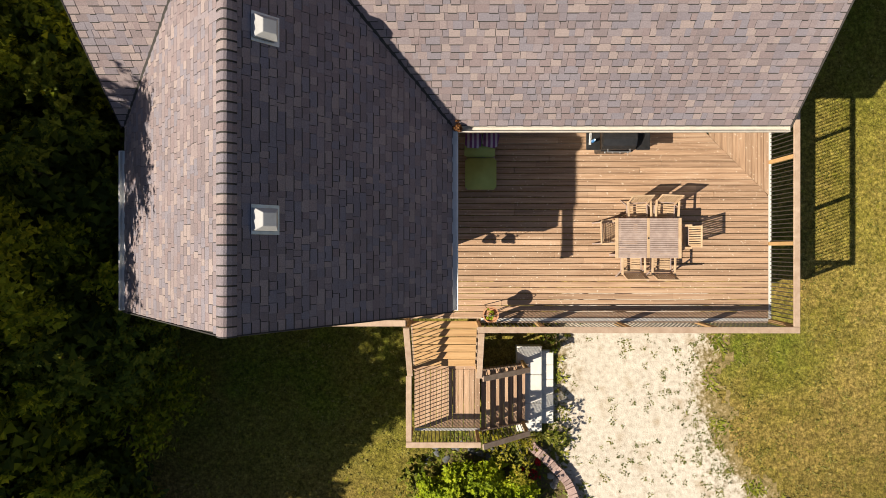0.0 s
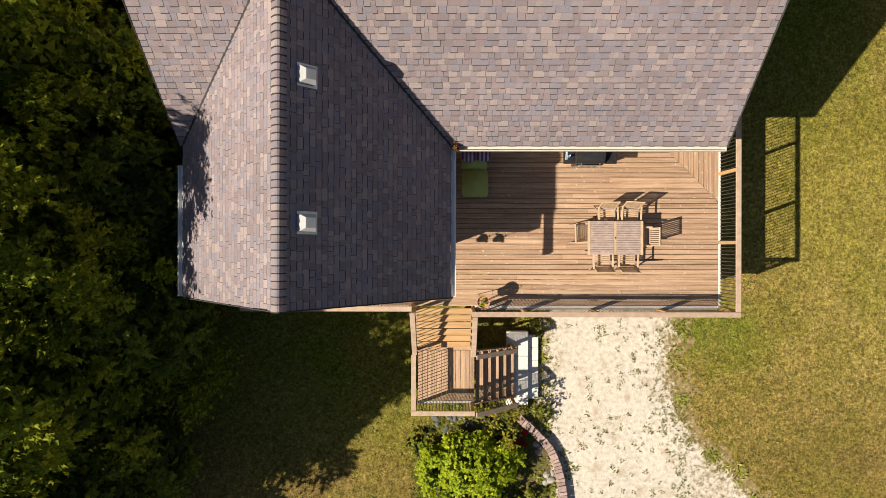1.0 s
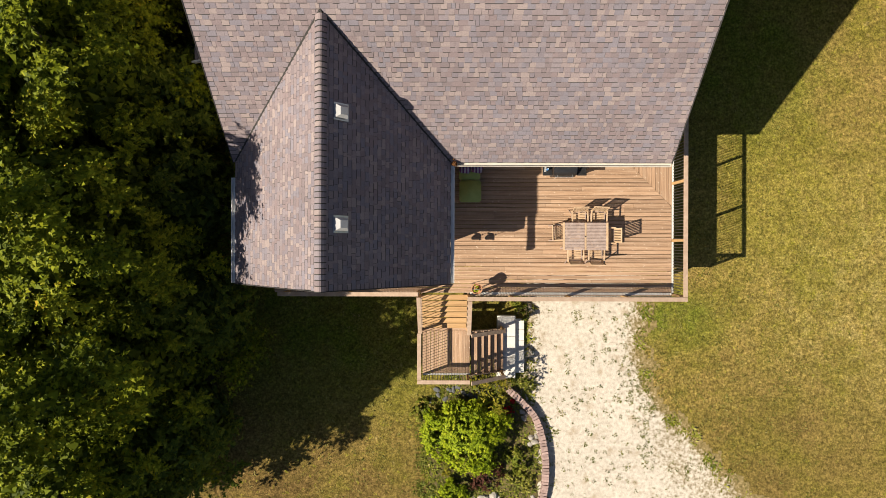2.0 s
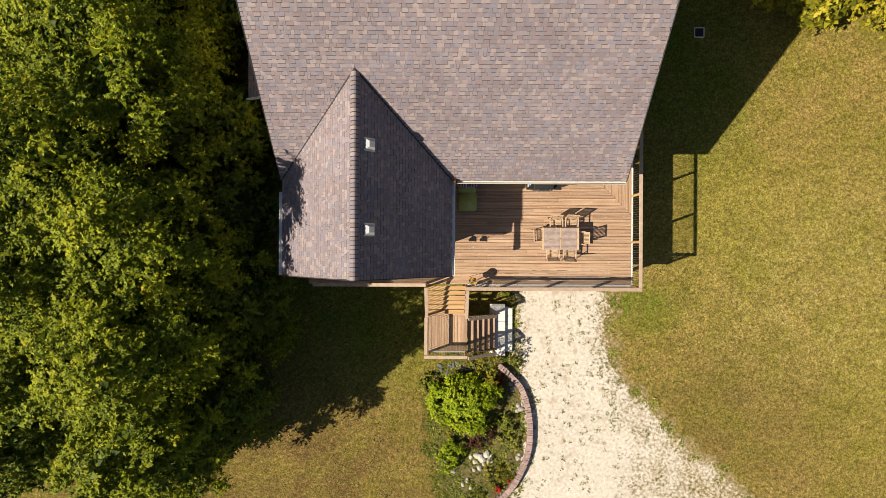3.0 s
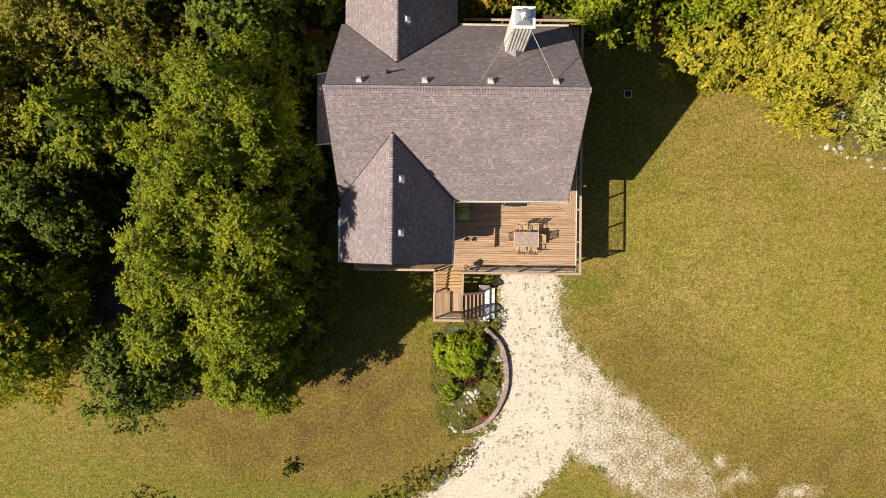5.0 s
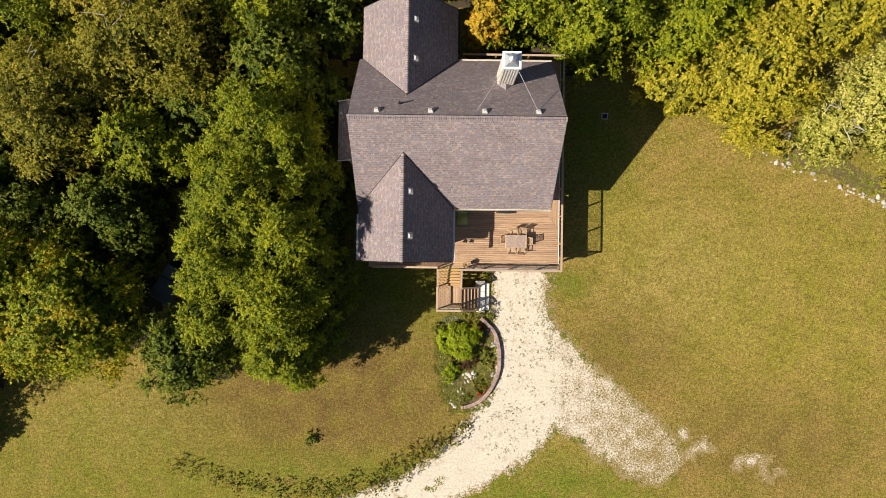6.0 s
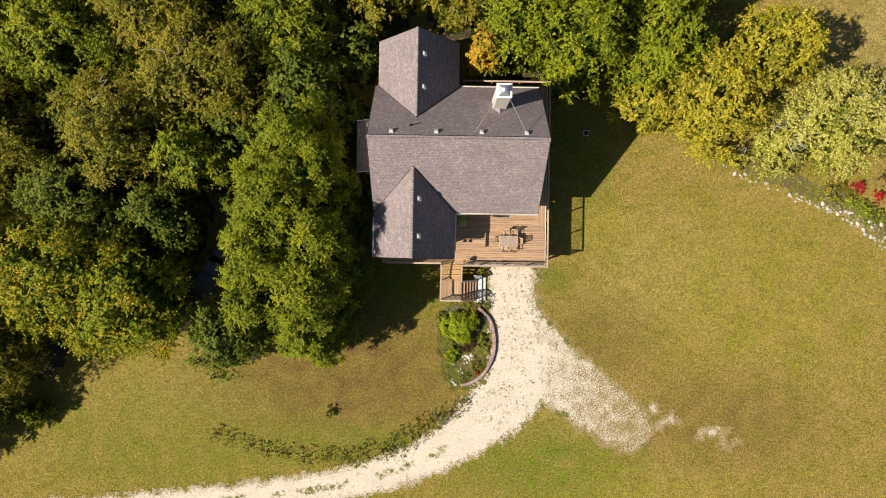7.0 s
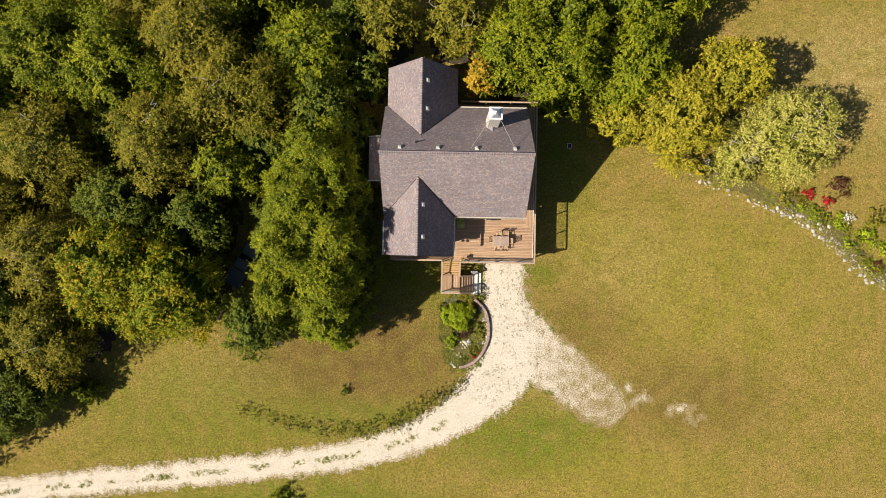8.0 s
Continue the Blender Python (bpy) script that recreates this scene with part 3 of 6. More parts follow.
def tree(name, label, category, r, h, base, mat, seed, lobes=55, leaves=16000, size=0.2, bare=0, trunk=0.16):
    t = thing(name, label, category)
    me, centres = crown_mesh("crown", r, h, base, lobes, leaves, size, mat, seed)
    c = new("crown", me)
    c.parent = t
    bm = bmesh.new()
    g = np.random.default_rng(seed + 500)
    fork = h * 0.35
    cyl(bm, (0, 0, -0.1), (0, 0, fork), trunk * 1.25, trunk * 0.85, 9)
    cyl(bm, (0, 0, fork), (0.1, 0.05, h * 0.8), trunk * 0.8, trunk * 0.2, 7)
    part("trunk", bm, BARK, t)
    for k in g.choice(len(centres), min(7, len(centres)), replace=False):
        bm = bmesh.new()
        x, y, z = centres[k]
        z0 = min(z * 0.7, h * g.uniform(0.3, 0.6))
        mid = (x * 0.45, y * 0.45, z0 + (z - z0) * 0.6)
        cyl(bm, (0, 0, z0), mid, trunk * 0.4, trunk * 0.25, 5)
        cyl(bm, mid, (x, y, z), trunk * 0.25, trunk * 0.08, 5)
        part("limb", bm, BARK, t)
    for k in range(bare):
        bm = bmesh.new()
        a = g.uniform(0, 2 * math.pi)
        p0 = Vector((r * 0.25 * math.cos(a), r * 0.25 * math.sin(a), h * 0.8))
        for _ in range(5):
            p1 = p0 + Vector((g.normal(0, 0.45), g.normal(0, 0.45), g.uniform(0.1, 0.4)))
            cyl(bm, p0, p1, 0.03, 0.018, 4)
            p0 = p1
        part("twig", bm, TWIG, t, "grey leafless twig")
    return t


TWIG = material("twig", [(0.32, 0.29, 0.25), (0.45, 0.42, 0.36)], 20, 0.9)


def plant(kind, x, y, r, h, seed, share_of=1.0):
    """A tree of its own size and leaf cloud at a place."""
    name, label, category, mat, size, dens, bare, up_base = KINDS[kind]
    fine = 0.72 if -17 < x < -8 and y < 9 else 1.0
    lv = int(min(80000, 1.7 * dens * r * r * share_of / fine**2))
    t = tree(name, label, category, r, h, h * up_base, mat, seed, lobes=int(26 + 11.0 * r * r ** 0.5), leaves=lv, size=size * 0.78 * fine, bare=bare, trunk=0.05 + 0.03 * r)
    t.matrix_basis = pose(x, y, 0)
    return t


KINDS = {
    "green": ("broadleaf_tree", "tall broadleaf tree with a dense green crown", "tree", LEAF_GREEN, 0.2, 1250, 0, 0.1),
    "dense": ("broadleaf_tree", "tall broadleaf tree with a dense green crown beside the house", "tree", LEAF_GREEN, 0.21, 1900, 0, 0.06),
    "olive": ("broadleaf_tree", "broadleaf tree with a dull olive crown turning brown", "tree", LEAF_OLIVE, 0.18, 1000, 2, 0.25),
    "deep": ("broadleaf_tree", "shaded dark green broadleaf tree at the wood's edge", "tree", LEAF_DEEP, 0.21, 900, 0, 0.2),
    "autumn": ("maple_tree", "maple tree with green leaves turning orange", "tree", LEAF_AUTUMN, 0.21, 1000, 0, 0.3),
    "yellow": ("broadleaf_tree", "broadleaf tree with a yellow autumn crown beside the lawn", "tree", LEAF_YELLOW, 0.2, 1200, 0, 0.18),
    "pale": ("fruit_tree", "pale grey-green tree with bare twigs in its crown", "tree", LEAF_PALE, 0.17, 1200, 9, 0.15),
    "orange": ("young_maple", "young maple with yellow and orange leaves behind the house", "tree", LEAF_ORANGE, 0.24, 900, 0, 0.3),
}
WOOD_TREES = [
    ("green", -12.6, 7.9, 4.0, 11.6), ("green", -13.9, 3.0, 3.7, 12.6), ("dense", -10.9, 0.3, 3.5, 12.0), ("dense", -11.2, -3.8, 3.7, 12.2),
    ("dense", -10.6, -7.0, 3.0, 11.4), ("deep", -18.2, -8.0, 3.4, 8.4), ("dense", -10.9, 5.2, 3.2, 11.2), ("green", -15.6, -5.2, 3.3, 9.4), ("green", -15.0, -1.0, 3.6, 12.0),
    ("autumn", -31.2, -2.8, 5.0, 10.0), ("autumn", -25.6, -5.0, 4.9, 9.8), ("olive", -36.9, -1.7, 4.4, 10.0), ("green", -20.6, 6.6, 3.5, 10.0),
    ("olive", -26.2, 8.6, 4.8, 12.0), ("olive", -19.2, 12.8, 5.0, 13.0), ("green", -12.9, 16.8, 4.2, 12.0), ("deep", -12.0, 12.0, 3.4, 10.5),
    ("olive", -22.6, 17.6, 4.8, 13.0), ("green", -30.2, 15.7, 5.2, 12.0), ("green", -36.6, 17.0, 5.2, 12.0), ("olive", -36.4, 8.1, 4.8, 11.0),
    ("deep", -30.5, 3.6, 4.0, 8.8), ("olive", -6.4, 20.2, 3.6, 11.0), ("olive", -36.8, -9.2, 4.4, 9.5), ("deep", -40.6, -15.2, 3.8, 7.5), ("deep", -45.5, -17.5, 4.0, 7.5),
    ("green", -35.6, -15.2, 1.4, 3.0), ("deep", -23.5, 2.2, 3.2, 8.0), ("olive", -43.5, 3.5, 5.0, 10.0), ("deep", -43.5, -6.5, 4.8, 9.0), ("green", -43.5, 13.0, 5.0, 11.0),
    ("deep", -17.2, 8.8, 3.0, 9.0), ("olive", -28.0, 23.5, 5.0, 12.0), ("green", -18.0, 23.0, 5.0, 12.0), ("deep", -8.2, 15.6, 2.4, 8.0),
    ("green", 5.4, 17.6, 4.4, 11.0), ("green", 9.7, 16.2, 4.4, 11.0), ("orange", 2.2, 15.0, 1.7, 9.8), ("green", 10.0, 21.5, 4.4, 12.0),
    ("green", 16.4, 16.4, 4.2, 10.5), ("yellow", 21.2, 12.4, 4.6, 9.0), ("yellow", 25.0, 15.6, 3.6, 10.8), ("pale", 31.3, 10.6, 4.7, 9.2),
    # the low deep trees here are added under the crowns to keep sun out
    ("pale", 27.6, 9.2, 2.9, 5.5), ("yellow", 16.2, 11.6, 2.5, 5.6), ("olive", 0.4, 20.6, 3.8, 10.0), ("green", 16.5, 22.6, 4.6, 13.0), ("green", 21.0, 24.6, 3.8, 12.5), ("deep", -9.0, 10.5, 2.2, 5.0), ("deep", -16.6, 1.6, 2.8, 5.5), ("deep", -23.0, -0.4, 2.2, 5.0), ("deep", -27.5, 0.6, 3.0, 6.0), ("deep", -33.5, 3.0, 3.0, 6.0), ("deep", -24.0, 12.0, 3.2, 7.0), ("deep", -31.0, 10.5, 3.4, 7.0), ("deep", -16.5, 17.5, 3.2, 7.5), ("deep", -34.0, -6.0, 3.0, 5.5), ("deep", -29.0, -7.0, 2.4, 4.5), ("deep", -20.0, 9.5, 3.0, 6.5), ("deep", -40.0, 10.0, 3.6, 7.0), ("deep", 7.5, 19.0, 3.0, 6.0), ("deep", 13.0, 19.0, 3.2, 7.0), ("deep", -9.5, 20.5, 3.0, 8.0), ("deep", 19.5, 17.0, 2.6, 6.0), ("deep", -9.6, -6.4, 2.6, 7.2), ("deep", -10.4, -8.0, 2.2, 7.4), ("deep", -9.2, -2.0, 2.5, 6.6), ("deep", -9.0, 1.6, 2.2, 6.2), ("deep", -9.0, 4.6, 2.1, 6.0), ("deep", -12.6, -5.4, 2.8, 7.5), ("olive", -46.0, 22.0, 5.0, 12.0), ("green", -51.5, -13.5, 5.0, 15.0), ("green", -51.5, -20.5, 4.2, 14.0),
# the last two stand unseen in the west, added to shade the corner trees
]
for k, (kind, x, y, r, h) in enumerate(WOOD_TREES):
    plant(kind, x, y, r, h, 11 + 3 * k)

# fallen leaves, coloured darker to carry the shade under the crowns
LITTER = material("leaf_litter_in_shade", [(0.03, 0.024, 0.014), (0.07, 0.052, 0.028)], 4.0, 0.95, bump=0.9, bump_scale=18, coarse=0.25)


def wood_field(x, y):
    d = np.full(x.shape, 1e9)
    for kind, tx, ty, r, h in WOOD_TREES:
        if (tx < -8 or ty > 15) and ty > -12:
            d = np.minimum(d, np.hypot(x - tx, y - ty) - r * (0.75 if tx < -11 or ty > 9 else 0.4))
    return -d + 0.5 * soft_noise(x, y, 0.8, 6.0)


tagged(patch_mesh("forest_floor", -52, 24, -14, 30, 0.5, wood_field, 0.02, LITTER), "ground of fallen leaves under the trees, darkened for their shade", "forest floor", kind="structure")

# ---- more materials ----
TREAD = material("tread_wood", [(0.36, 0.21, 0.09), (0.48, 0.29, 0.13), (0.55, 0.36, 0.18)], 3.0, 0.7, bump=0.3, bump_scale=18, stretch=(0.25, 6, 6), piece=0.08)
TEAK = material("weathered_teak", [(0.31, 0.23, 0.20), (0.44, 0.345, 0.305)], 6.0, 0.7, bump=0.2, piece=0.08)
TEAK_LIGHT = material("teak", [(0.44, 0.295, 0.175), (0.57, 0.415, 0.27)], 6.0, 0.65, bump=0.2, piece=0.08)
WHITE = material("white_paint", [(0.70, 0.70, 0.69), (0.80, 0.80, 0.79)], 6.0, 0.45, bump=0.05)
METAL = material("grey_metal", [(0.45, 0.46, 0.47), (0.6, 0.61, 0.62)], 8.0, 0.35, metal=0.8)
BALUSTER = material("dark_baluster", [(0.03, 0.028, 0.026), (0.06, 0.056, 0.05)], 20.0, 0.35, metal=0.4)
CONCRETE = material("concrete", [(0.58, 0.56, 0.52), (0.74, 0.72, 0.67)], 4.0, 0.9, bump=0.3, piece=0.05)
BRICK = material("old_brick", [(0.28, 0.19, 0.17), (0.41, 0.30, 0.275)], 9.0, 0.9, bump=0.4, piece=0.22)
STONE = material("pale_stone", [(0.27, 0.25, 0.22), (0.48, 0.45, 0.40)], 6.0, 0.9, bump=0.4, piece=0.25, island=0.25)
SLATE = material("slate", [(0.06, 0.065, 0.07), (0.13, 0.135, 0.14)], 8.0, 0.8, bump=0.4, piece=0.2)
SOIL = material("bed_soil", [(0.065, 0.050, 0.020), (0.16, 0.125, 0.045)], 5.0, 0.95, bump=0.8, bump_scale=20, coarse=0.2)
CUSHION = material("green_canvas", [(0.38, 0.43, 0.12), (0.44, 0.49, 0.145)], 5.0, 0.85, bump=0.15, bump_scale=200)
TERRACOTTA = material("terracotta", [(0.42, 0.20, 0.10), (0.52, 0.28, 0.16)], 8.0, 0.85, bump=0.2)
BLUE = material("blue_plastic", [(0.05, 0.2, 0.5), (0.07, 0.26, 0.6)], 8.0, 0.4)
GRILL = material("black_enamel", [(0.015, 0.015, 0.016), (0.03, 0.03, 0.032)], 8.0, 0.35)
CARPAINT = material("dusty_car_paint", [(0.09, 0.10, 0.115), (0.13, 0.145, 0.16)], 4.0, 0.75)
GLASS = material("dark_glass", [(0.02, 0.025, 0.03), (0.03, 0.035, 0.04)], 4.0, 0.08)
RUBBER = material("rubber", [(0.02, 0.02, 0.02), (0.03, 0.03, 0.03)], 20.0, 0.8)
RED = leaf_material("red_petals", (0.25, 0.01, 0.015), (0.45, 0.015, 0.02), (0.6, 0.03, 0.03), (0.65, 0.08, 0.05), 0.2)
WHITEPETAL = leaf_material("white_petals", (0.5, 0.5, 0.45), (0.7, 0.7, 0.65), (0.8, 0.8, 0.76), (0.8, 0.8, 0.6), 0.2)
LEAF_RUST = leaf_material("rust_leaves", (0.05, 0.02, 0.015), (0.11, 0.04, 0.025), (0.17, 0.07, 0.035), (0.25, 0.12, 0.05), 0.2)
LEAF_WEED = leaf_material("weed_leaves", (0.09, 0.12, 0.012), (0.19, 0.21, 0.022), (0.31, 0.30, 0.045), (0.42, 0.36, 0.13), 0.15)
LEAF_DRY = leaf_material("dry_weed_leaves", (0.06, 0.07, 0.010), (0.12, 0.145, 0.018), (0.21, 0.21, 0.040), (0.34, 0.26, 0.10), 0.15)
LEAF_LITTER = leaf_material("litter_leaves", (0.12, 0.05, 0.02), (0.22, 0.10, 0.04), (0.34, 0.18, 0.07), (0.4, 0.25, 0.1), 0.2)


def stripe_material():
    m = material("striped_canvas", [(0.16, 0.05, 0.16), (0.2, 0.07, 0.2)], 5.0, 0.9)
    n, l = m.node_tree.nodes, m.node_tree.links
    b = n["Principled BSDF"]
    wave = n.new("ShaderNodeTexWave")
    wave.bands_direction, wave.inputs["Scale"].default_value = "X", 2.9
    l.new(n.new("ShaderNodeNewGeometry").outputs["Position"], wave.inputs["Vector"])
    step = n.new("ShaderNodeMath")
    step.operation = "GREATER_THAN"
    step.inputs[1].default_value = 0.55
    l.new(wave.outputs["Fac"], step.inputs[0])
    mix = n.new("ShaderNodeMix")
    mix.data_type = "RGBA"
    l.new(step.outputs[0], mix.inputs["Factor"])
    l.new(b.inputs["Base Color"].links[0].from_socket, mix.inputs["A"])
    mix.inputs["B"].default_value = (0.5, 0.44, 0.5, 1)
    l.new(mix.outputs["Result"], b.inputs["Base Color"])
    return m


STRIPES = stripe_material()

# ---- roof details ----


def gutter(a, b, out, mat, label):
    """An open trough from a to b along an eave, out: the way from the house."""
    a, b, o = Vector(a), Vector(b), Vector(out)
    g = thing("gutter", label, "gutter", group="eave gutters")
    bm = bmesh.new()
    up = Vector((0, 0, 1))
    beam(a + o * 0.005 - up * 0.05, b + o * 0.005 - up * 0.05, 0.008, 0.10, 0, bm)
    beam(a + o * 0.055 - up * 0.10, b + o * 0.055 - up * 0.10, 0.10, 0.008, 0, bm)
    beam(a + o * 0.105 - up * 0.045, b + o * 0.105 - up * 0.045, 0.02, 0.11, 0.003, bm)
    for p, q in ((a, b), (b, a)):
        d = (q - p).normalized() * 0.004
        beam(p + d + o * 0.012 - up * 0.05, p + d + o * 0.095 - up * 0.05, 0.008, 0.1, 0, bm)
    part("trough", bm, mat, g)
    return g


BEIGE = material("beige_trim", [(0.50, 0.46, 0.40), (0.60, 0.56, 0.50)], 6.0, 0.6)
gutter((SOUTH_X + HALF + 0.012, SOUTH_END + 0.02, EAVE - 0.01), (SOUTH_X + HALF + 0.012, 2.3, EAVE - 0.01), (1, 0, 0), WHITE, "white metal gutter along a shingled eave")
gutter((SOUTH_X - HALF - 0.012, SOUTH_END + 0.02, EAVE - 0.01), (SOUTH_X - HALF - 0.012, 1.9, EAVE - 0.01), (-1, 0, 0), WHITE, "white metal gutter along a shingled eave")
gutter((SOUTH_X + HALF + 0.14, MAIN["s"] - 0.012, EAVE - 0.01), (MAIN["e"] - 0.01, MAIN["s"] - 0.012, EAVE - 0.01), (0, -1, 0), BEIGE, "beige metal gutter above the deck")
gutter((NORTH_X + HALF + 0.1, MAIN["n"] + 0.012, EAVE - 0.01), (MAIN["e"] - 0.05, MAIN["n"] + 0.012, EAVE - 0.01), (0, 1, 0), BEIGE, "beige metal gutter at the back eave")
gutter((NORTH_X + HALF + 0.012, 12.7, EAVE - 0.01), (NORTH_X + HALF + 0.012, NORTH_END - 0.02, EAVE - 0.01), (1, 0, 0), BLACKMETAL, "dark metal gutter along a shingled eave")

# valley strips where the wings run into the main roof
for roof, cx, y0, y1 in ((main_s, SOUTH_X, MAIN["s"], apex_s), (main_n, NORTH_X, MAIN["n"], apex_n)):
    for side in (-1, 1):
        bm = beam((cx + side * HALF, y0, EAVE + 0.012), (cx, y1, WING_Z + 0.012), 0.13, 0.03, 0.004)
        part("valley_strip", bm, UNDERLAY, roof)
# pale drip edges on the gables
for roof, pts in ((main_s, [((MAIN["e"] + 0.012, MAIN["s"], EAVE), (MAIN["e"] + 0.012, MAIN["ridge"], RIDGE_Z)), ((MAIN["w"] - 0.012, MAIN["s"] + 0.02, EAVE), (MAIN["w"] - 0.012, MAIN["ridge"], RIDGE_Z))]), (main_n, [((MAIN["e"] + 0.012, MAIN["n"], EAVE), (MAIN["e"] + 0.012, MAIN["ridge"], RIDGE_Z)), ((MAIN["w"] - 0.012, MAIN["n"] - 0.09, EAVE), (MAIN["w"] - 0.012, MAIN["ridge"], RIDGE_Z))]), (ws_e, [((SOUTH_X + HALF, SOUTH_END - 0.012, EAVE), (SOUTH_X, SOUTH_END - 0.012, WING_Z))]), (ws_w, [((SOUTH_X - HALF, SOUTH_END - 0.012, EAVE), (SOUTH_X, SOUTH_END - 0.012, WING_Z))]), (wn_e, [((NORTH_X + HALF, NORTH_END + 0.012, EAVE), (NORTH_X, NORTH_END + 0.012, WING_Z))]), (wn_w, [((NORTH_X - HALF, NORTH_END + 0.012, EAVE), (NORTH_X, NORTH_END + 0.012, WING_Z))])):
    for a, b in pts:
        part("rake_board", beam(Vector(a) - Vector((0, 0, 0.08)), Vector(b) - Vector((0, 0, 0.08)), 0.02, 0.17, 0.003), UNDERLAY, roof)


def cap_mesh():
    """One ridge cap: a bent plate over the ridge, a little proud at its near end."""
    prof = [(-0.14, -0.135), (-0.095, -0.07), (-0.04, -0.016), (0, -0.004), (0.04, -0.016), (0.095, -0.07), (0.14, -0.135)]
    verts, faces = [], []
    for y, lift in ((-0.024, 0.042), (0.0, 0.040), (0.0, 0.056), (0.16, 0.030)):
        verts += [(x * (1 + lift), y, z + lift + 0.012) for x, z in prof]
    n = len(prof)
    for r in (0, 1, 2):
        faces += [(r * n + k, r * n + k + 1, (r + 1) * n + k + 1, (r + 1) * n + k) for k in range(n - 1)]
    me = mesh_of("ridge_cap", verts, faces, SHINGLE)
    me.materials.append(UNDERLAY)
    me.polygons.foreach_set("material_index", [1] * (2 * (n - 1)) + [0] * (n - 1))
    return me


CAP = cap_mesh()
for k in range(int((apex_s - SOUTH_END) / 0.142)):
    share("ridge_cap", CAP, ws_e, pose(SOUTH_X, SOUTH_END + 0.142 * k, WING_Z))
for k in range(int((NORTH_END - apex_n) / 0.142)):
    share("ridge_cap", CAP, wn_e, pose(NORTH_X, NORTH_END - 0.142 * k, WING_Z, 0, 0, 180))
for k in range(int((MAIN["e"] - MAIN["w"]) / 0.142)):
    share("ridge_cap", CAP, main_s, pose(MAIN["e"] - 0.142 * k, MAIN["ridge"], RIDGE_Z, 0, 0, 90))


VENTGREY = material("vent_paint", [(0.44, 0.44, 0.44), (0.54, 0.54, 0.54)], 6.0, 0.5)


def roof_vent(x, y, z_of, down, size, label):
    """A box vent on a slope: flange, and a hood with sloped sides and an open lower end. down: the plan way down the slope."""
    v = thing("roof_vent", label, "roof vent", group="roof vents")
    d = Vector((*down, -PITCH)).normalized()
    side = Vector((-down[1], down[0], 0))
    m = Matrix((side, -d, side.cross(-d))).transposed().to_4x4()
    v.matrix_basis = Matrix.Translation((x, y, z_of(x, y) + 0.018)) @ m
    part("flange", boxed(-size * 0.66, size * 0.66, -size * 0.85, size * 0.55, 0, 0.008, 0.002), METAL, v, "grey metal flange")
    bm = bmesh.new()
    low = [bm.verts.new(p) for p in ((-size / 2, -size * 0.62, 0.03), (size / 2, -size * 0.62, 0.03), (size / 2, size / 2, 0.01), (-size / 2, size / 2, 0.01))]
    mid = [bm.verts.new(p) for p in ((-size / 2, -size * 0.62, 0.09), (size / 2, -size * 0.62, 0.09), (size / 2, size / 2, 0.05), (-size / 2, size / 2, 0.05))]
    top = [bm.verts.new(p) for p in ((-size * 0.3, -size * 0.40, 0.17), (size * 0.3, -size * 0.40, 0.17), (size * 0.3, size * 0.24, 0.15), (-size * 0.3, size * 0.24, 0.15))]
    for a, b in ((low, mid), (mid, top)):
        for k in range(4):
            bm.faces.new((a[k], a[(k + 1) % 4], b[(k + 1) % 4], b[k]))
    bm.faces.new(top)
    bmesh.ops.recalc_face_normals(bm, faces=bm.faces)
    bmesh.ops.bevel(bm, geom=list(bm.edges), offset=0.006, segments=1, affect="EDGES")
    part("hood", bm, VENTGREY, v)
    return v


for y in (3.2, 0.42):
    roof_vent(SOUTH_X + 0.40, y, z_south, (1, 0), 0.33, "white metal box vent on the shaded shingle slope")
for y in (13.95, 11.5):
    roof_vent(NORTH_X + 0.45, y, z_north, (1, 0), 0.33, "white metal box vent on the shaded shingle slope")
for x in (-4.62, -1.42, 1.8, 5.0):
    roof_vent(x, 7.76, z_main, (0, 1), 0.3, "white metal box vent just below the main ridge")

pipe = thing("vent_pipe", "dark plumbing vent pipe standing out of the shingles", "vent pipe", (-3.28, 8.35, z_main(0, 8.35)))
part("pipe", cyl(cyl(bmesh.new(), (0, 0, -0.1), (0, 0, 0.5), 0.05, 0.05, 12), (0, 0, 0.02), (0, 0.02, 0.1), 0.12, 0.06, 12), BLACKMETAL, pipe)


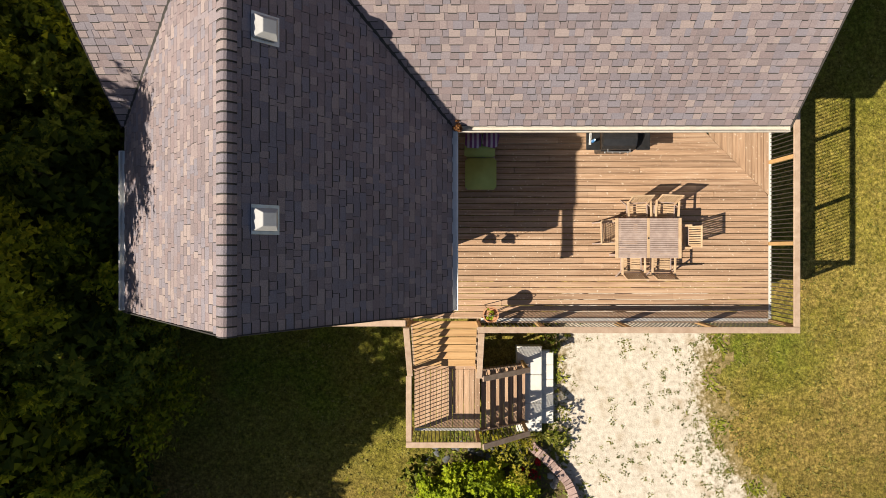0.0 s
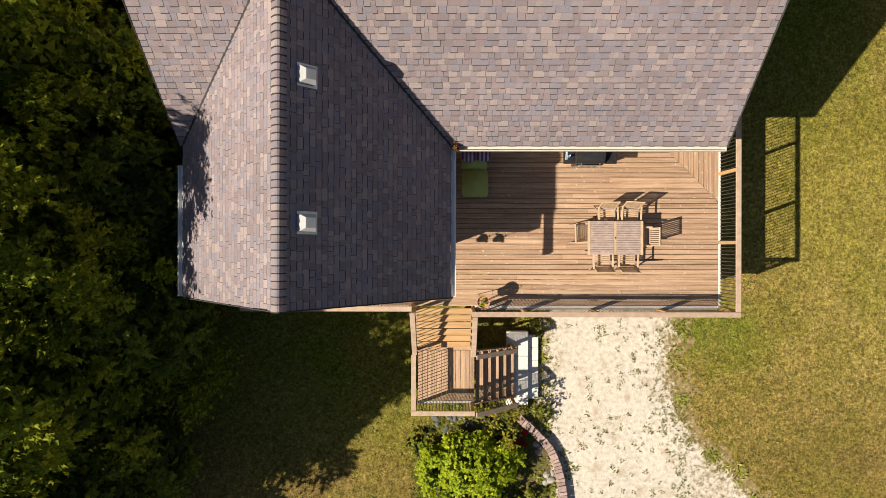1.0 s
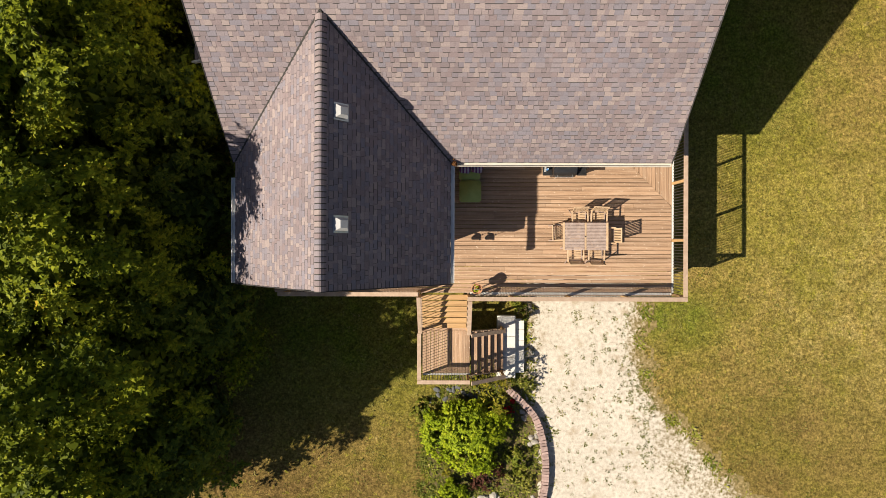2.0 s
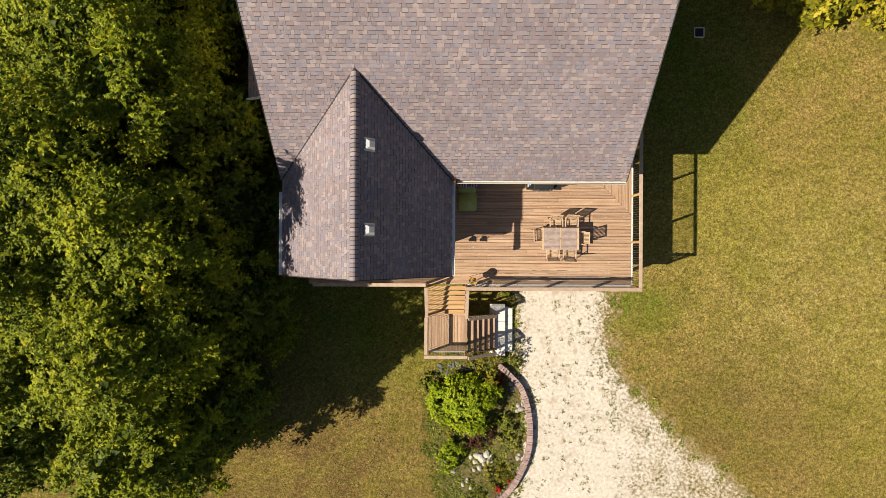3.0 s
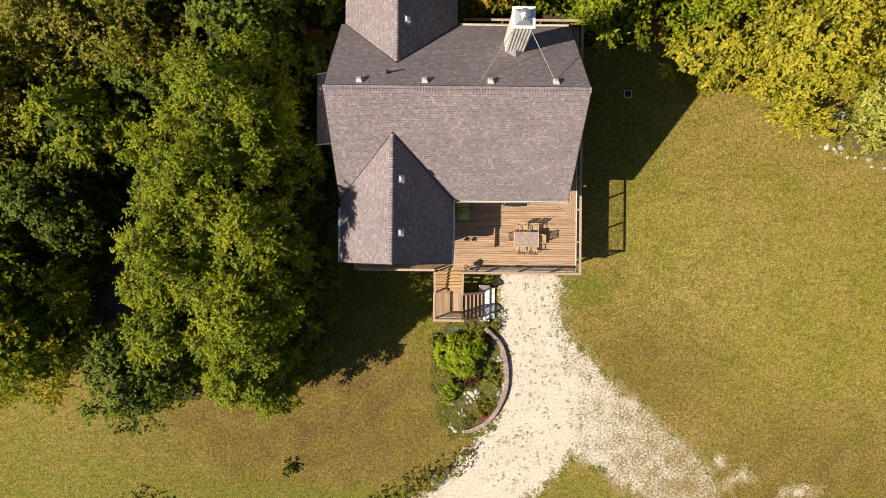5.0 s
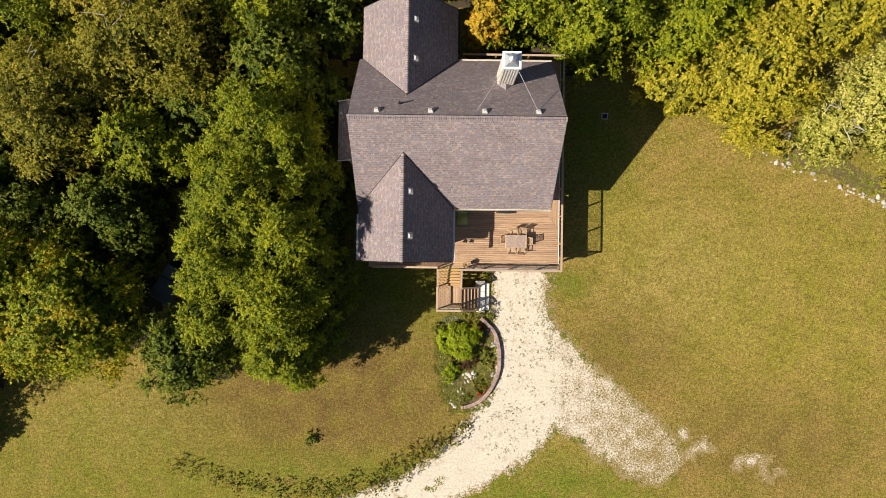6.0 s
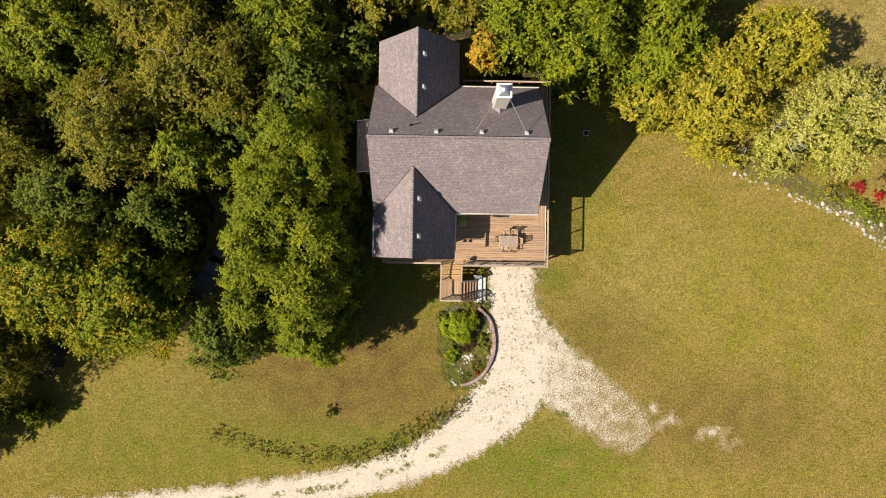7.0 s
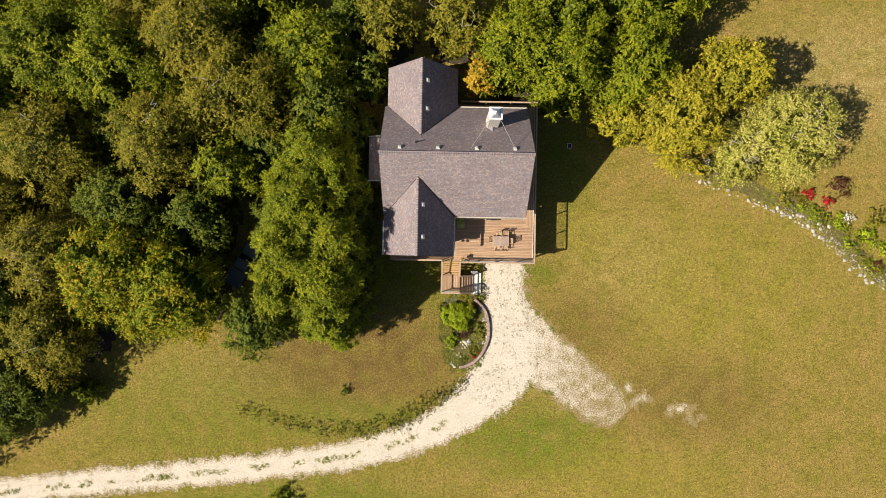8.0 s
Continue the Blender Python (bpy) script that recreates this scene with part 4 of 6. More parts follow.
def build_chimney():
    cx, cy, w, d, top = 3.24, 10.5, 0.98, 0.92, 11.9
    c = thing("chimney", "tall chimney chase clad in pale boards with a metal pipe", "chimney")
    part("chase", boxed(cx - w / 2, cx + w / 2, cy - d / 2, cy + d / 2, 7.0, top, 0.01), PALE, c)
    n = 6
    for k in range(n):
        x = cx - w / 2 + (k + 0.5) * w / n
        part("batten", boxed(x - 0.02, x + 0.02, cy - d / 2 - 0.022, cy - d / 2 - 0.001, 8.3, top - 0.05, 0.003), PALE, c)
    for k in range(n):
        y = cy - d / 2 + (k + 0.5) * d / n
        for s in (-1, 1):
            x = cx + s * (w / 2 + 0.012)
            part("batten", boxed(x - 0.011, x + 0.011, y - 0.02, y + 0.02, 7.9, top - 0.05, 0.003), PALE, c)
    bm = bmesh.new()
    box(bm, cx - w / 2 - 0.06, cx + w / 2 + 0.06, cy - d / 2 - 0.06, cy + d / 2 + 0.06, top, top + 0.05, 0.01)
    part("crown_plate", bm, WHITE, c, "pale metal top plate")
    bm = bmesh.new()
    base = [bm.verts.new((cx + a * w * 0.42, cy + b * d * 0.42, top + 0.052)) for a, b in ((-1, -1), (1, -1), (1, 1), (-1, 1))]
    peak = [bm.verts.new((cx + a * 0.2, cy + b * 0.2, top + 0.16)) for a, b in ((-1, -1), (1, -1), (1, 1), (-1, 1))]
    for k in range(4):
        bm.faces.new((base[k], base[(k + 1) % 4], peak[(k + 1) % 4], peak[k]))
    bm.faces.new(peak)
    part("flashing", bm, METAL, c)
    pp = part("flue_pipe", cyl(bmesh.new(), (cx, cy, top + 0.1), (cx, cy, top + 0.55), 0.14, 0.14, 20), METAL, c, "round grey metal flue")
    part("rain_cap", cyl(bmesh.new(), (cx, cy, top + 0.6), (cx, cy, top + 0.7), 0.24, 0.04, 20), METAL, pp)
    part("collar", cyl(bmesh.new(), (cx, cy, top + 0.54), (cx, cy, top + 0.605), 0.11, 0.11, 20), BLACKMETAL, pp)
    # saddle of shingles up the slope from the chase
    bm = bmesh.new()
    y0 = cy - d / 2
    a, b = bm.verts.new((cx - w / 2, y0, z_main(0, y0) + 0.02)), bm.verts.new((cx + w / 2, y0, z_main(0, y0) + 0.02))
    t = bm.verts.new((cx, y0, z_main(0, y0) + 0.42))
    e = bm.verts.new((cx, y0 - 0.42, z_main(0, y0 - 0.42) + 0.02))
    for f in ((a, t, e), (t, b, e), (a, b, t)):
        bm.faces.new(f)
    part("saddle", bm, SHINGLE, c, "small shingled saddle")
    for s, bx in ((-1, 1.35), (1, 4.98)):
        y1 = 7.9
        part("stay_rod", cyl(bmesh.new(), (cx + s * w * 0.5, cy - d / 2 + 0.02, 11.2), (bx, y1, z_main(0, y1) + 0.02), 0.016, 0.016, 8), METAL, c, "thin metal stay rod")


build_chimney()

# low lean-to on the west side
lean = part("wall", boxed(-7.5, -6.11, 5.9, 9.4, 0, 4.75), SIDING, house, "cream siding")


def z_lean(x, y):
    return 4.85 + (x + 7.85) * 0.55


lean_roof = part("roof", prism([(-7.85, 5.62), (-6.12, 5.62), (-6.12, 9.66), (-7.85, 9.66)], z_lean, 0.12), UNDERLAY, house, "lower lean-to roof of grey shingles")
for y in (5.59, 9.69):
    part("rake_board", beam((-7.9, y, 4.83), (-6.12, y, 5.78), 0.05, 0.16, 0.004), WHITE, lean_roof, "white painted board")

lit = crown_mesh("leaf_litter", 0.11, 0.07, 0.0, 10, 260, 0.04, LEAF_LITTER, 91)[0]
tagged(new("leaf_litter", lit), "heap of brown fallen leaves at the gutter corner", "leaf litter", kind="stuff").matrix_basis = pose(0.2, 2.32, EAVE + 0.1)

# ---- deck ----
DECK = 2.85
PITCHB = 0.1445
deck = thing("deck", "raised deck of weathered brown wooden boards", "deck")
UNIT = mesh_of("board", [(x, y, z) for z in (-0.038, -0.004, 0) for x, y in (((0, 0), (1, 0), (1, 1), (0, 1)) if z < 0 else ((0.001, 0.03), (0.999, 0.03), (0.999, 0.97), (0.001, 0.97)))], [(3, 2, 1, 0), (0, 1, 5, 4), (1, 2, 6, 5), (2, 3, 7, 6), (3, 0, 4, 7), (4, 5, 9, 8), (5, 6, 10, 9), (6, 7, 11, 10), (7, 4, 8, 11), (8, 9, 10, 11)], WOOD)
UNIT_NS = UNIT.copy()
UNIT_NS.materials[0] = WOOD_NS
UNIT_TREAD = UNIT.copy()
UNIT_TREAD.materials[0] = TREAD


def plank(parent, x0, x1, y0, y1, z, me=UNIT, name="board"):
    lift = float(rng.uniform(-0.0015, 0.0015))
    return share(name, me, parent, Matrix.Translation((x0, y0, z + lift)) @ Matrix.Diagonal((x1 - x0, y1 - y0, 1, 1)))


def mitred(parent, pts, z, mat):
    bm = bmesh.new()
    t = [bm.verts.new((x, y, z)) for x, y in pts]
    b = [bm.verts.new((x, y, z - 0.038)) for x, y in pts]
    bm.faces.new(t)
    bm.faces.new(b[::-1])
    for k in range(len(pts)):
        bm.faces.new((t[k], b[k], b[(k + 1) % len(pts)], t[(k + 1) % len(pts)]))
    bmesh.ops.recalc_face_normals(bm, faces=bm.faces)
    part("board", bm, mat, parent)


rows = int((2.94 + 1.66) / PITCHB)
for k in range(rows):
    y0 = -1.655 + k * PITCHB
    y1 = y0 + PITCHB - 0.013
    x0 = -5.9 if y1 < -0.22 else -0.15
    mitre = y1 > 1.28
    end = 7.69 if not mitre else 7.69 - (y1 - 1.28)
    cuts = []
    x = x0 + float(rng.uniform(0.6, 3.6))
    while x < end - 1.0:
        cuts.append(x)
        x += float(rng.choice([2.4, 3.0, 3.66, 4.2]))
    edges = [x0, *cuts, end]
    for a, b in zip(edges[:-1], edges[1:]):
        if b == end and mitre:
            mitred(deck, [(a + 0.0015, y0), (min(7.69, end + PITCHB - 0.013), y0), (end, y1), (a + 0.0015, y1)], DECK, WOOD)
        else:
            plank(deck, a + 0.0015, b - 0.0015, y0, y1, DECK)
for k in range(10):
    x0 = 6.275 + k * PITCHB
    x1 = x0 + PITCHB - 0.013
    ya, yb = 1.29 + (7.69 - x0), 1.29 + (7.69 - x1)
    cut = float(rng.uniform(4.5, 6.0))
    mitred(deck, [(x0, ya), (x1, yb), (x1, cut), (x0, cut)], DECK, WOOD_NS)
    for a, b in ((cut, cut + 3.6), (cut + 3.6, 13.3)):
        plank(deck, x0, x1, a + 0.0015, b - 0.0015, DECK, UNIT_NS)
for k in range(9):
    y0 = 11.95 + k * PITCHB
    plank(deck, NORTH_X + 3.0, 6.26, y0, y0 + PITCHB - 0.007, DECK)
# rims, beams and support posts below
for a, b in (((7.66, -1.66), (7.66, 13.3)), ((-5.9, -1.67), (7.69, -1.67)), ((0.0, 13.27), (7.69, 13.27))):
    part("rim_beam", beam((*a, DECK - 0.17), (*b, DECK - 0.17), 0.04, 0.24, 0.003), RAILWOOD, deck)
part("edge_strip", boxed(7.697, 7.76, -1.75, 13.3, DECK - 0.03, DECK + 0.006, 0.003), PALE, deck, "pale bleached edge strip")
part("edge_strip", boxed(0.80, 7.69, -1.745, -1.672, DECK - 0.03, DECK + 0.006, 0.003), PALE, deck, "pale bleached edge strip")
part("fascia_board", boxed(0.80, 7.69, -1.792, -1.748, DECK - 0.25, DECK - 0.012, 0.004), RAILWOOD, deck)
for x in (-5.4, -2.6, 1.2, 4.3, 7.5):
    part("support_post", boxed(x - 0.07, x + 0.07, -1.62, -1.48, 0, DECK - 0.3, 0.005), RAILWOOD, deck)
for y in (2.0, 5.6, 9.4, 13.0):
    part("support_post", boxed(7.5, 7.64, y - 0.07, y + 0.07, 0, DECK - 0.3, 0.005), RAILWOOD, deck)

BAL = mesh_of("baluster", [(0.011 * math.cos(a), 0.011 * math.sin(a), z) for z in (0, 1) for a in [k * math.pi / 3 for k in range(6)]], [(k, (k + 1) % 6, 6 + (k + 1) % 6, 6 + k) for k in range(6)] + [(6, 7, 8, 9, 10, 11)], BALUSTER)


def railing(a, b, za, zb, posts, label, cap_h=1.15, cap_w=0.14, drop=0.2, step=0.098, ext=(0, 0)):
    """A railing from a to b over a floor that goes from za to zb: cap, lower bar, posts (metres from a) and single balusters."""
    r = thing("railing", label, "railing", group="deck railings")
    a, b = Vector(a), Vector(b)
    way = (b - a).normalized()
    L = (b - a).length
    z_at = lambda s: za + (zb - za) * s / L  # noqa: E731
    A, B = a - way * ext[0], b + way * ext[1]
    part("cap", beam((A.x, A.y, z_at(-ext[0]) + cap_h - 0.02), (B.x, B.y, z_at(L + ext[1]) + cap_h - 0.02), cap_w, 0.04, 0.006), RAILWOOD, r)
    part("upper_bar", beam((a.x, a.y, za + cap_h - 0.075), (b.x, b.y, zb + cap_h - 0.075), 0.035, 0.06, 0.003), RAILWOOD, r)
    for s in posts:
        p = a + way * s
        part("post", boxed(p.x - 0.044, p.x + 0.044, p.y - 0.044, p.y + 0.044, z_at(s) - drop - 0.1, z_at(s) + cap_h - 0.045, 0.005), POSTWOOD, r, "honey-coloured post")
    n = int(L / step)
    for k in range(n):
        s = (k + 0.5) * L / n
        if min([abs(s - q) for q in posts] or [9]) < 0.06:
            continue
        p = a + way * s
        z0 = z_at(s) - drop
        share("baluster", BAL, r, Matrix.Translation((p.x, p.y, z0)) @ Matrix.Diagonal((1, 1, z_at(s) + cap_h - 0.09 - z0, 1)))
    return r


R1 = "brown wooden railing with thin dark metal balusters along the deck"
railing((0.74, -1.81), (7.74, -1.81), DECK, DECK, [0.0, 1.44, 3.37, 5.32], R1, ext=(0.07, 0.07))
railing((7.74, -1.737), (7.74, 13.3), DECK, DECK, [0.0, 1.85, 3.8, 5.75, 7.7, 9.65, 11.6, 13.5], R1, ext=(-0.003, 0.07))
railing((0.7, 13.3), (7.667, 13.3), DECK, DECK, [0.05, 2.3, 4.6], R1, ext=(0.07, -0.003))
railing((-5.45, -1.665), (-1.0, -1.665), DECK, DECK, [0.05, 2.2, 4.5], "wooden railing of the narrow porch before the gable", ext=(0.05, 0.07))
LAND = 1.42
R2 = "sloping wooden stair railing with dark metal balusters"
railing((-0.92, -1.775), (-0.92, -3.12), DECK, LAND, [0.04], R2)
railing((0.76, -1.90), (0.78, -3.16), DECK - 0.05, LAND, [1.22], R2, ext=(0, 0.02))
R3 = "wooden railing round the stair landing"
railing((-0.95, -3.13), (-0.95, -4.75), LAND, LAND, [0.03], R3, ext=(0.0, -0.01))
railing((-0.95, -4.823), (0.82, -4.823), LAND, LAND, [0.0, 1.72], R3, ext=(0.07, 0.0))
railing((0.87, -3.2), (2.15, -3.17), LAND, 0.4, [1.22], R2)
railing((0.87, -4.87), (2.15, -4.83), LAND, 0.4, [1.22], R2)

stairs = thing("deck_stairs", "wooden stairs with a landing from the deck to the drive", "stairs")
rise = (DECK - LAND) / 7
for k in range(6):
    y1 = -1.775 - 0.222 * k
    plank(stairs, -0.86, 0.72, y1 - 0.178, y1, DECK - rise * (k + 1), UNIT_TREAD, "tread")
for x in (-0.88, 0.74):
    part("stringer", beam((x, -1.70, DECK - 0.3), (x, -3.15, LAND - 0.22), 0.04, 0.25, 0.004), RAILWOOD, stairs)
plank(stairs, -0.87, 0.86, -3.18, -3.085, LAND, UNIT, "board")
for k in range(12):
    x0 = -0.87 + k * PITCHB
    plank(stairs, x0, x0 + PITCHB - 0.013, -4.72, -3.187, LAND, UNIT_NS, "board")
part("edge_strip", boxed(-0.87, 0.85, -4.80, -4.73, LAND - 0.03, LAND + 0.006, 0.003), PALE, stairs, "pale bleached edge strip")
for x in (-0.8, 0.78):
    for y in (-3.25, -4.66):
        part("support_post", boxed(x - 0.06, x + 0.06, y - 0.06, y + 0.06, 0, LAND - 0.04, 0.005), RAILWOOD, stairs)
for k in range(5):
    z = LAND - 0.178 * (k + 1)
    x0 = 0.90 + 0.255 * k
    plank(stairs, x0, x0 + 0.115, -4.80, -3.24, z, UNIT_NS, "tread")
    plank(stairs, x0 + 0.125, x0 + 0.235, -4.80, -3.24, z, UNIT_NS, "tread")
for y in (-3.22, -4.82):
    part("stringer", beam((0.86, y, LAND - 0.16), (2.2, y, 0.42), 0.04, 0.22, 0.004), RAILWOOD, stairs)

steps = thing("concrete_steps", "two tiers of pale concrete block steps", "steps")
for k in range(3):
    y = -2.74 - 0.8 * k
    part("block", boxed(1.95, 2.645, y - 0.79, y, 0, 0.35, 0.012), CONCRETE, steps)
for k in range(5):
    y = -2.88 - 0.415 * k
    part("block", boxed(2.655, 3.0, y - 0.41, y, 0, 0.18, 0.012), CONCRETE, steps)

# ---- deck furniture ----


def build_table():
    t = thing("dining_table", "weathered slatted teak garden table on the deck", "table", (4.57, 0.235, DECK + 0.002))
    H = 0.8
    for x in (-0.715, 0.715):
        part("end_board", boxed(x - 0.035, x + 0.035, -0.46, 0.46, H - 0.03, H, 0.004), TEAK_LIGHT, t)
    part("centre_board", boxed(-0.03, 0.03, -0.455, 0.455, H - 0.03, H, 0.004), TEAK_LIGHT, t)
    # a solid black disc gives the parasol hole its darkness by colour
    part("parasol_hole", cyl(bmesh.new(), (0, 0, H - 0.02), (0, 0, H + 0.002), 0.022, 0.022, 14), BLACKMETAL, t)
    n = 19
    for k in range(n):
        y = -0.455 + (k + 0.5) * 0.91 / n
        for x0, x1 in ((-0.678, -0.032), (0.032, 0.678)):
            part("slat", boxed(x0, x1, y - 0.0205, y + 0.0205, H - 0.022, H - 0.002, 0.003), TEAK, t)
    for x in (-0.66, 0.66):
        for y in (-0.39, 0.39):
            part("leg", boxed(x - 0.03, x + 0.03, y - 0.03, y + 0.03, 0, H - 0.03, 0.004), TEAK, t)
    for y in (-0.39, 0.39):
        part("apron", boxed(-0.63, 0.63, y - 0.012, y + 0.012, H - 0.11, H - 0.031, 0.003), TEAK, t)
    for x in (-0.66, 0.66):
        part("apron", boxed(x - 0.012, x + 0.012, -0.36, 0.36, H - 0.11, H - 0.031, 0.003), TEAK, t)


def build_chair():
    """A slatted folding armchair; its back is towards +y."""
    c = thing("garden_chair", "slatted teak folding armchair at the garden table", "chair", group="chairs round the table")
    for k in range(8):
        y = -0.22 + k * 0.055
        part("seat_slat", boxed(-0.215, 0.215, y, y + 0.042, 0.425, 0.443, 0.003), TEAK_LIGHT, c)
    for x in (-0.23, 0.23):
        part("seat_rail", boxed(x - 0.012, x + 0.012, -0.24, 0.24, 0.39, 0.445, 0.003), TEAK, c)
        part("arm", boxed(x * 1.12 - 0.025, x * 1.12 + 0.025, -0.24, 0.28, 0.635, 0.66, 0.005), TEAK_LIGHT, c)
        part("leg", beam((x * 1.08, -0.22, 0.0), (x * 1.08, -0.16, 0.634), 0.03, 0.03, 0.003), TEAK, c)
        part("leg", beam((x * 1.08, 0.34, 0.0), (x * 1.08, 0.14, 0.634), 0.03, 0.03, 0.003), TEAK, c)
        part("back_rail", beam((x, 0.2, 0.40), (x, 0.36, 0.95), 0.03, 0.035, 0.003), TEAK_LIGHT, c)
    part("top_rail", beam((-0.25, 0.365, 0.965), (0.25, 0.365, 0.965), 0.03, 0.06, 0.005), TEAK_LIGHT, c)
    part("low_rail", beam((-0.212, 0.235, 0.52), (0.212, 0.235, 0.52), 0.025, 0.04, 0.003), TEAK, c)
    for k in range(8):
        x = -0.19 + k * 0.38 / 7
        part("back_slat", beam((x, 0.243, 0.545), (x, 0.353, 0.935), 0.034, 0.012, 0.002), TEAK_LIGHT, c)
    return c


build_table()
Z = DECK + 0.002
chair = build_chair()
chair.matrix_basis = pose(4.42, 0.82, Z, 0, 0, 2)
for x, y, a in ((5.05, 0.83, -3), (4.28, -0.33, 181), (4.97, -0.34, 179), (3.82, 0.37, 92), (5.34, 0.27, -90)):
    copy_thing(chair, pose(x, y, Z, 0, 0, a))


def build_grill():
    g = thing("gas_grill", "black gas grill with side shelves under the eave", "grill", (3.86, 2.50, Z))
    part("cabinet", boxed(-0.36, 0.36, -0.24, 0.24, 0.08, 0.78, 0.015), GRILL, g)
    bm = bmesh.new()
    prof = [(-0.27, 0.79), (-0.27, 0.92), (-0.2, 1.04), (-0.05, 1.12), (0.14, 1.11), (0.25, 1.0), (0.27, 0.79)]
    rings = [[bm.verts.new((x, y, z)) for y, z in prof] for x in (-0.38, 0.38)]
    for k in range(len(prof)):
        j = (k + 1) % len(prof)
        bm.faces.new((rings[0][k], rings[0][j], rings[1][j], rings[1][k]))
    bm.faces.new(rings[0])
    bm.faces.new(rings[1])
    bmesh.ops.recalc_face_normals(bm, faces=bm.faces)
    bmesh.ops.bevel(bm, geom=list(bm.edges), offset=0.015, segments=2, affect="EDGES")
    lid = part("lid", bm, GRILL, g, "rounded black lid")
    part("handle", cyl(bmesh.new(), (-0.27, -0.325, 0.93), (0.27, -0.325, 0.93), 0.014, 0.014, 10), METAL, lid)
    for s in (-1, 1):
        part("bracket", boxed(s * 0.25 - 0.012, s * 0.25 + 0.012, -0.32, -0.255, 0.92, 0.94, 0.002), METAL, lid)
        part("shelf", boxed(min(s * 0.4, s * 0.72), max(s * 0.4, s * 0.72), -0.27, 0.24, 0.84, 0.88, 0.012), GRILL, g)
    part("control_panel", boxed(-0.37, 0.37, -0.29, -0.242, 0.66, 0.78, 0.008), GRILL, g)
    for k in range(4):
        x = -0.26 + k * 0.173
        part("knob", cyl(bmesh.new(), (x, -0.291, 0.72), (x, -0.325, 0.72), 0.025, 0.022, 12), METAL, g)
    for x in (-0.3, 0.3):
        for y in (-0.2, 0.2):
            part("wheel", cyl(bmesh.new(), (x - 0.02, y, 0.04), (x + 0.02, y, 0.04), 0.04, 0.04, 12), RUBBER, g)
    b = thing("spray_bottle", "blue plastic bottle beside the grill", "bottle", (3.28, 2.42, Z + 0.884))
    part("body", cyl(bmesh.new(), (0, 0, 0), (0, 0, 0.18), 0.035, 0.03, 12), BLUE, b)
    part("neck", cyl(bmesh.new(), (0, 0, 0.18), (0, 0, 0.24), 0.015, 0.015, 8), WHITE, b)
    p = thing("cooking_tongs", "pale metal cooking tongs lying on the grill shelf", "tongs", (3.2, 2.46, Z + 0.884))
    part("arm", beam((0, -0.12, 0.012), (0.02, 0.16, 0.012), 0.02, 0.02, 0.003), WHITE, p)
    part("arm", beam((0.035, -0.12, 0.012), (0.045, 0.16, 0.012), 0.015, 0.02, 0.003), WHITE, p)


build_grill()


def pillow(parent, name, x0, x1, y0, y1, z0, z1, mat, m=None):
    bm = boxed(x0, x1, y0, y1, z0, z1)
    bmesh.ops.bevel(bm, geom=list(bm.edges), offset=min(0.045, (z1 - z0) * 0.42), segments=3, affect="EDGES")
    if m:
        bmesh.ops.transform(bm, matrix=m, verts=bm.verts)
    ob = part(name, bm, mat, parent)
    for f in ob.data.polygons:
        f.use_smooth = True
    return ob


sofa = thing("outdoor_chair", "low wooden deck chair with green canvas cushions", "chair", (0.78, 1.76, Z))
part("frame", boxed(-0.34, 0.34, -0.35, 0.85, 0.2, 0.26, 0.01), TEAK, sofa)
for x in (-0.31, 0.31):
    for y in (-0.31, 0.8):
        part("leg", boxed(x - 0.03, x + 0.03, y - 0.03, y + 0.03, 0, 0.199, 0.004), TEAK, sofa)
pillow(sofa, "seat_cushion", -0.365, 0.37, -0.375, 0.365, 0.262, 0.37, CUSHION)
pillow(sofa, "foot_cushion", -0.38, 0.34, 0.385, 0.87, 0.262, 0.345, CUSHION)
tp = thing("throw_pillow", "purple and white striped pillow on the green cushions", "pillow", (0.62, 2.52, Z + 0.348))
pillow(tp, "cover", -0.21, 0.17, -0.17, 0.2, 0.0, 0.12, STRIPES, pose(0, 0, 0, 0, 0, -4))
tp2 = thing("throw_pillow", "purple and white striped pillow on the green cushions", "pillow", (0.99, 2.56, Z + 0.348))
pillow(tp2, "cover", -0.17, 0.21, -0.19, 0.2, 0.0, 0.11, STRIPES, pose(0, 0, 0, 0, 0, -12))


def leafy(name, r, h, leaves, size, mat, seed, parent, lobes=9, base=0.05):
    ob = new(name, crown_mesh(name, r, h, h * base, lobes, leaves, size, mat, seed, 0.5, 0.03)[0])
    ob.parent = parent
    return ob


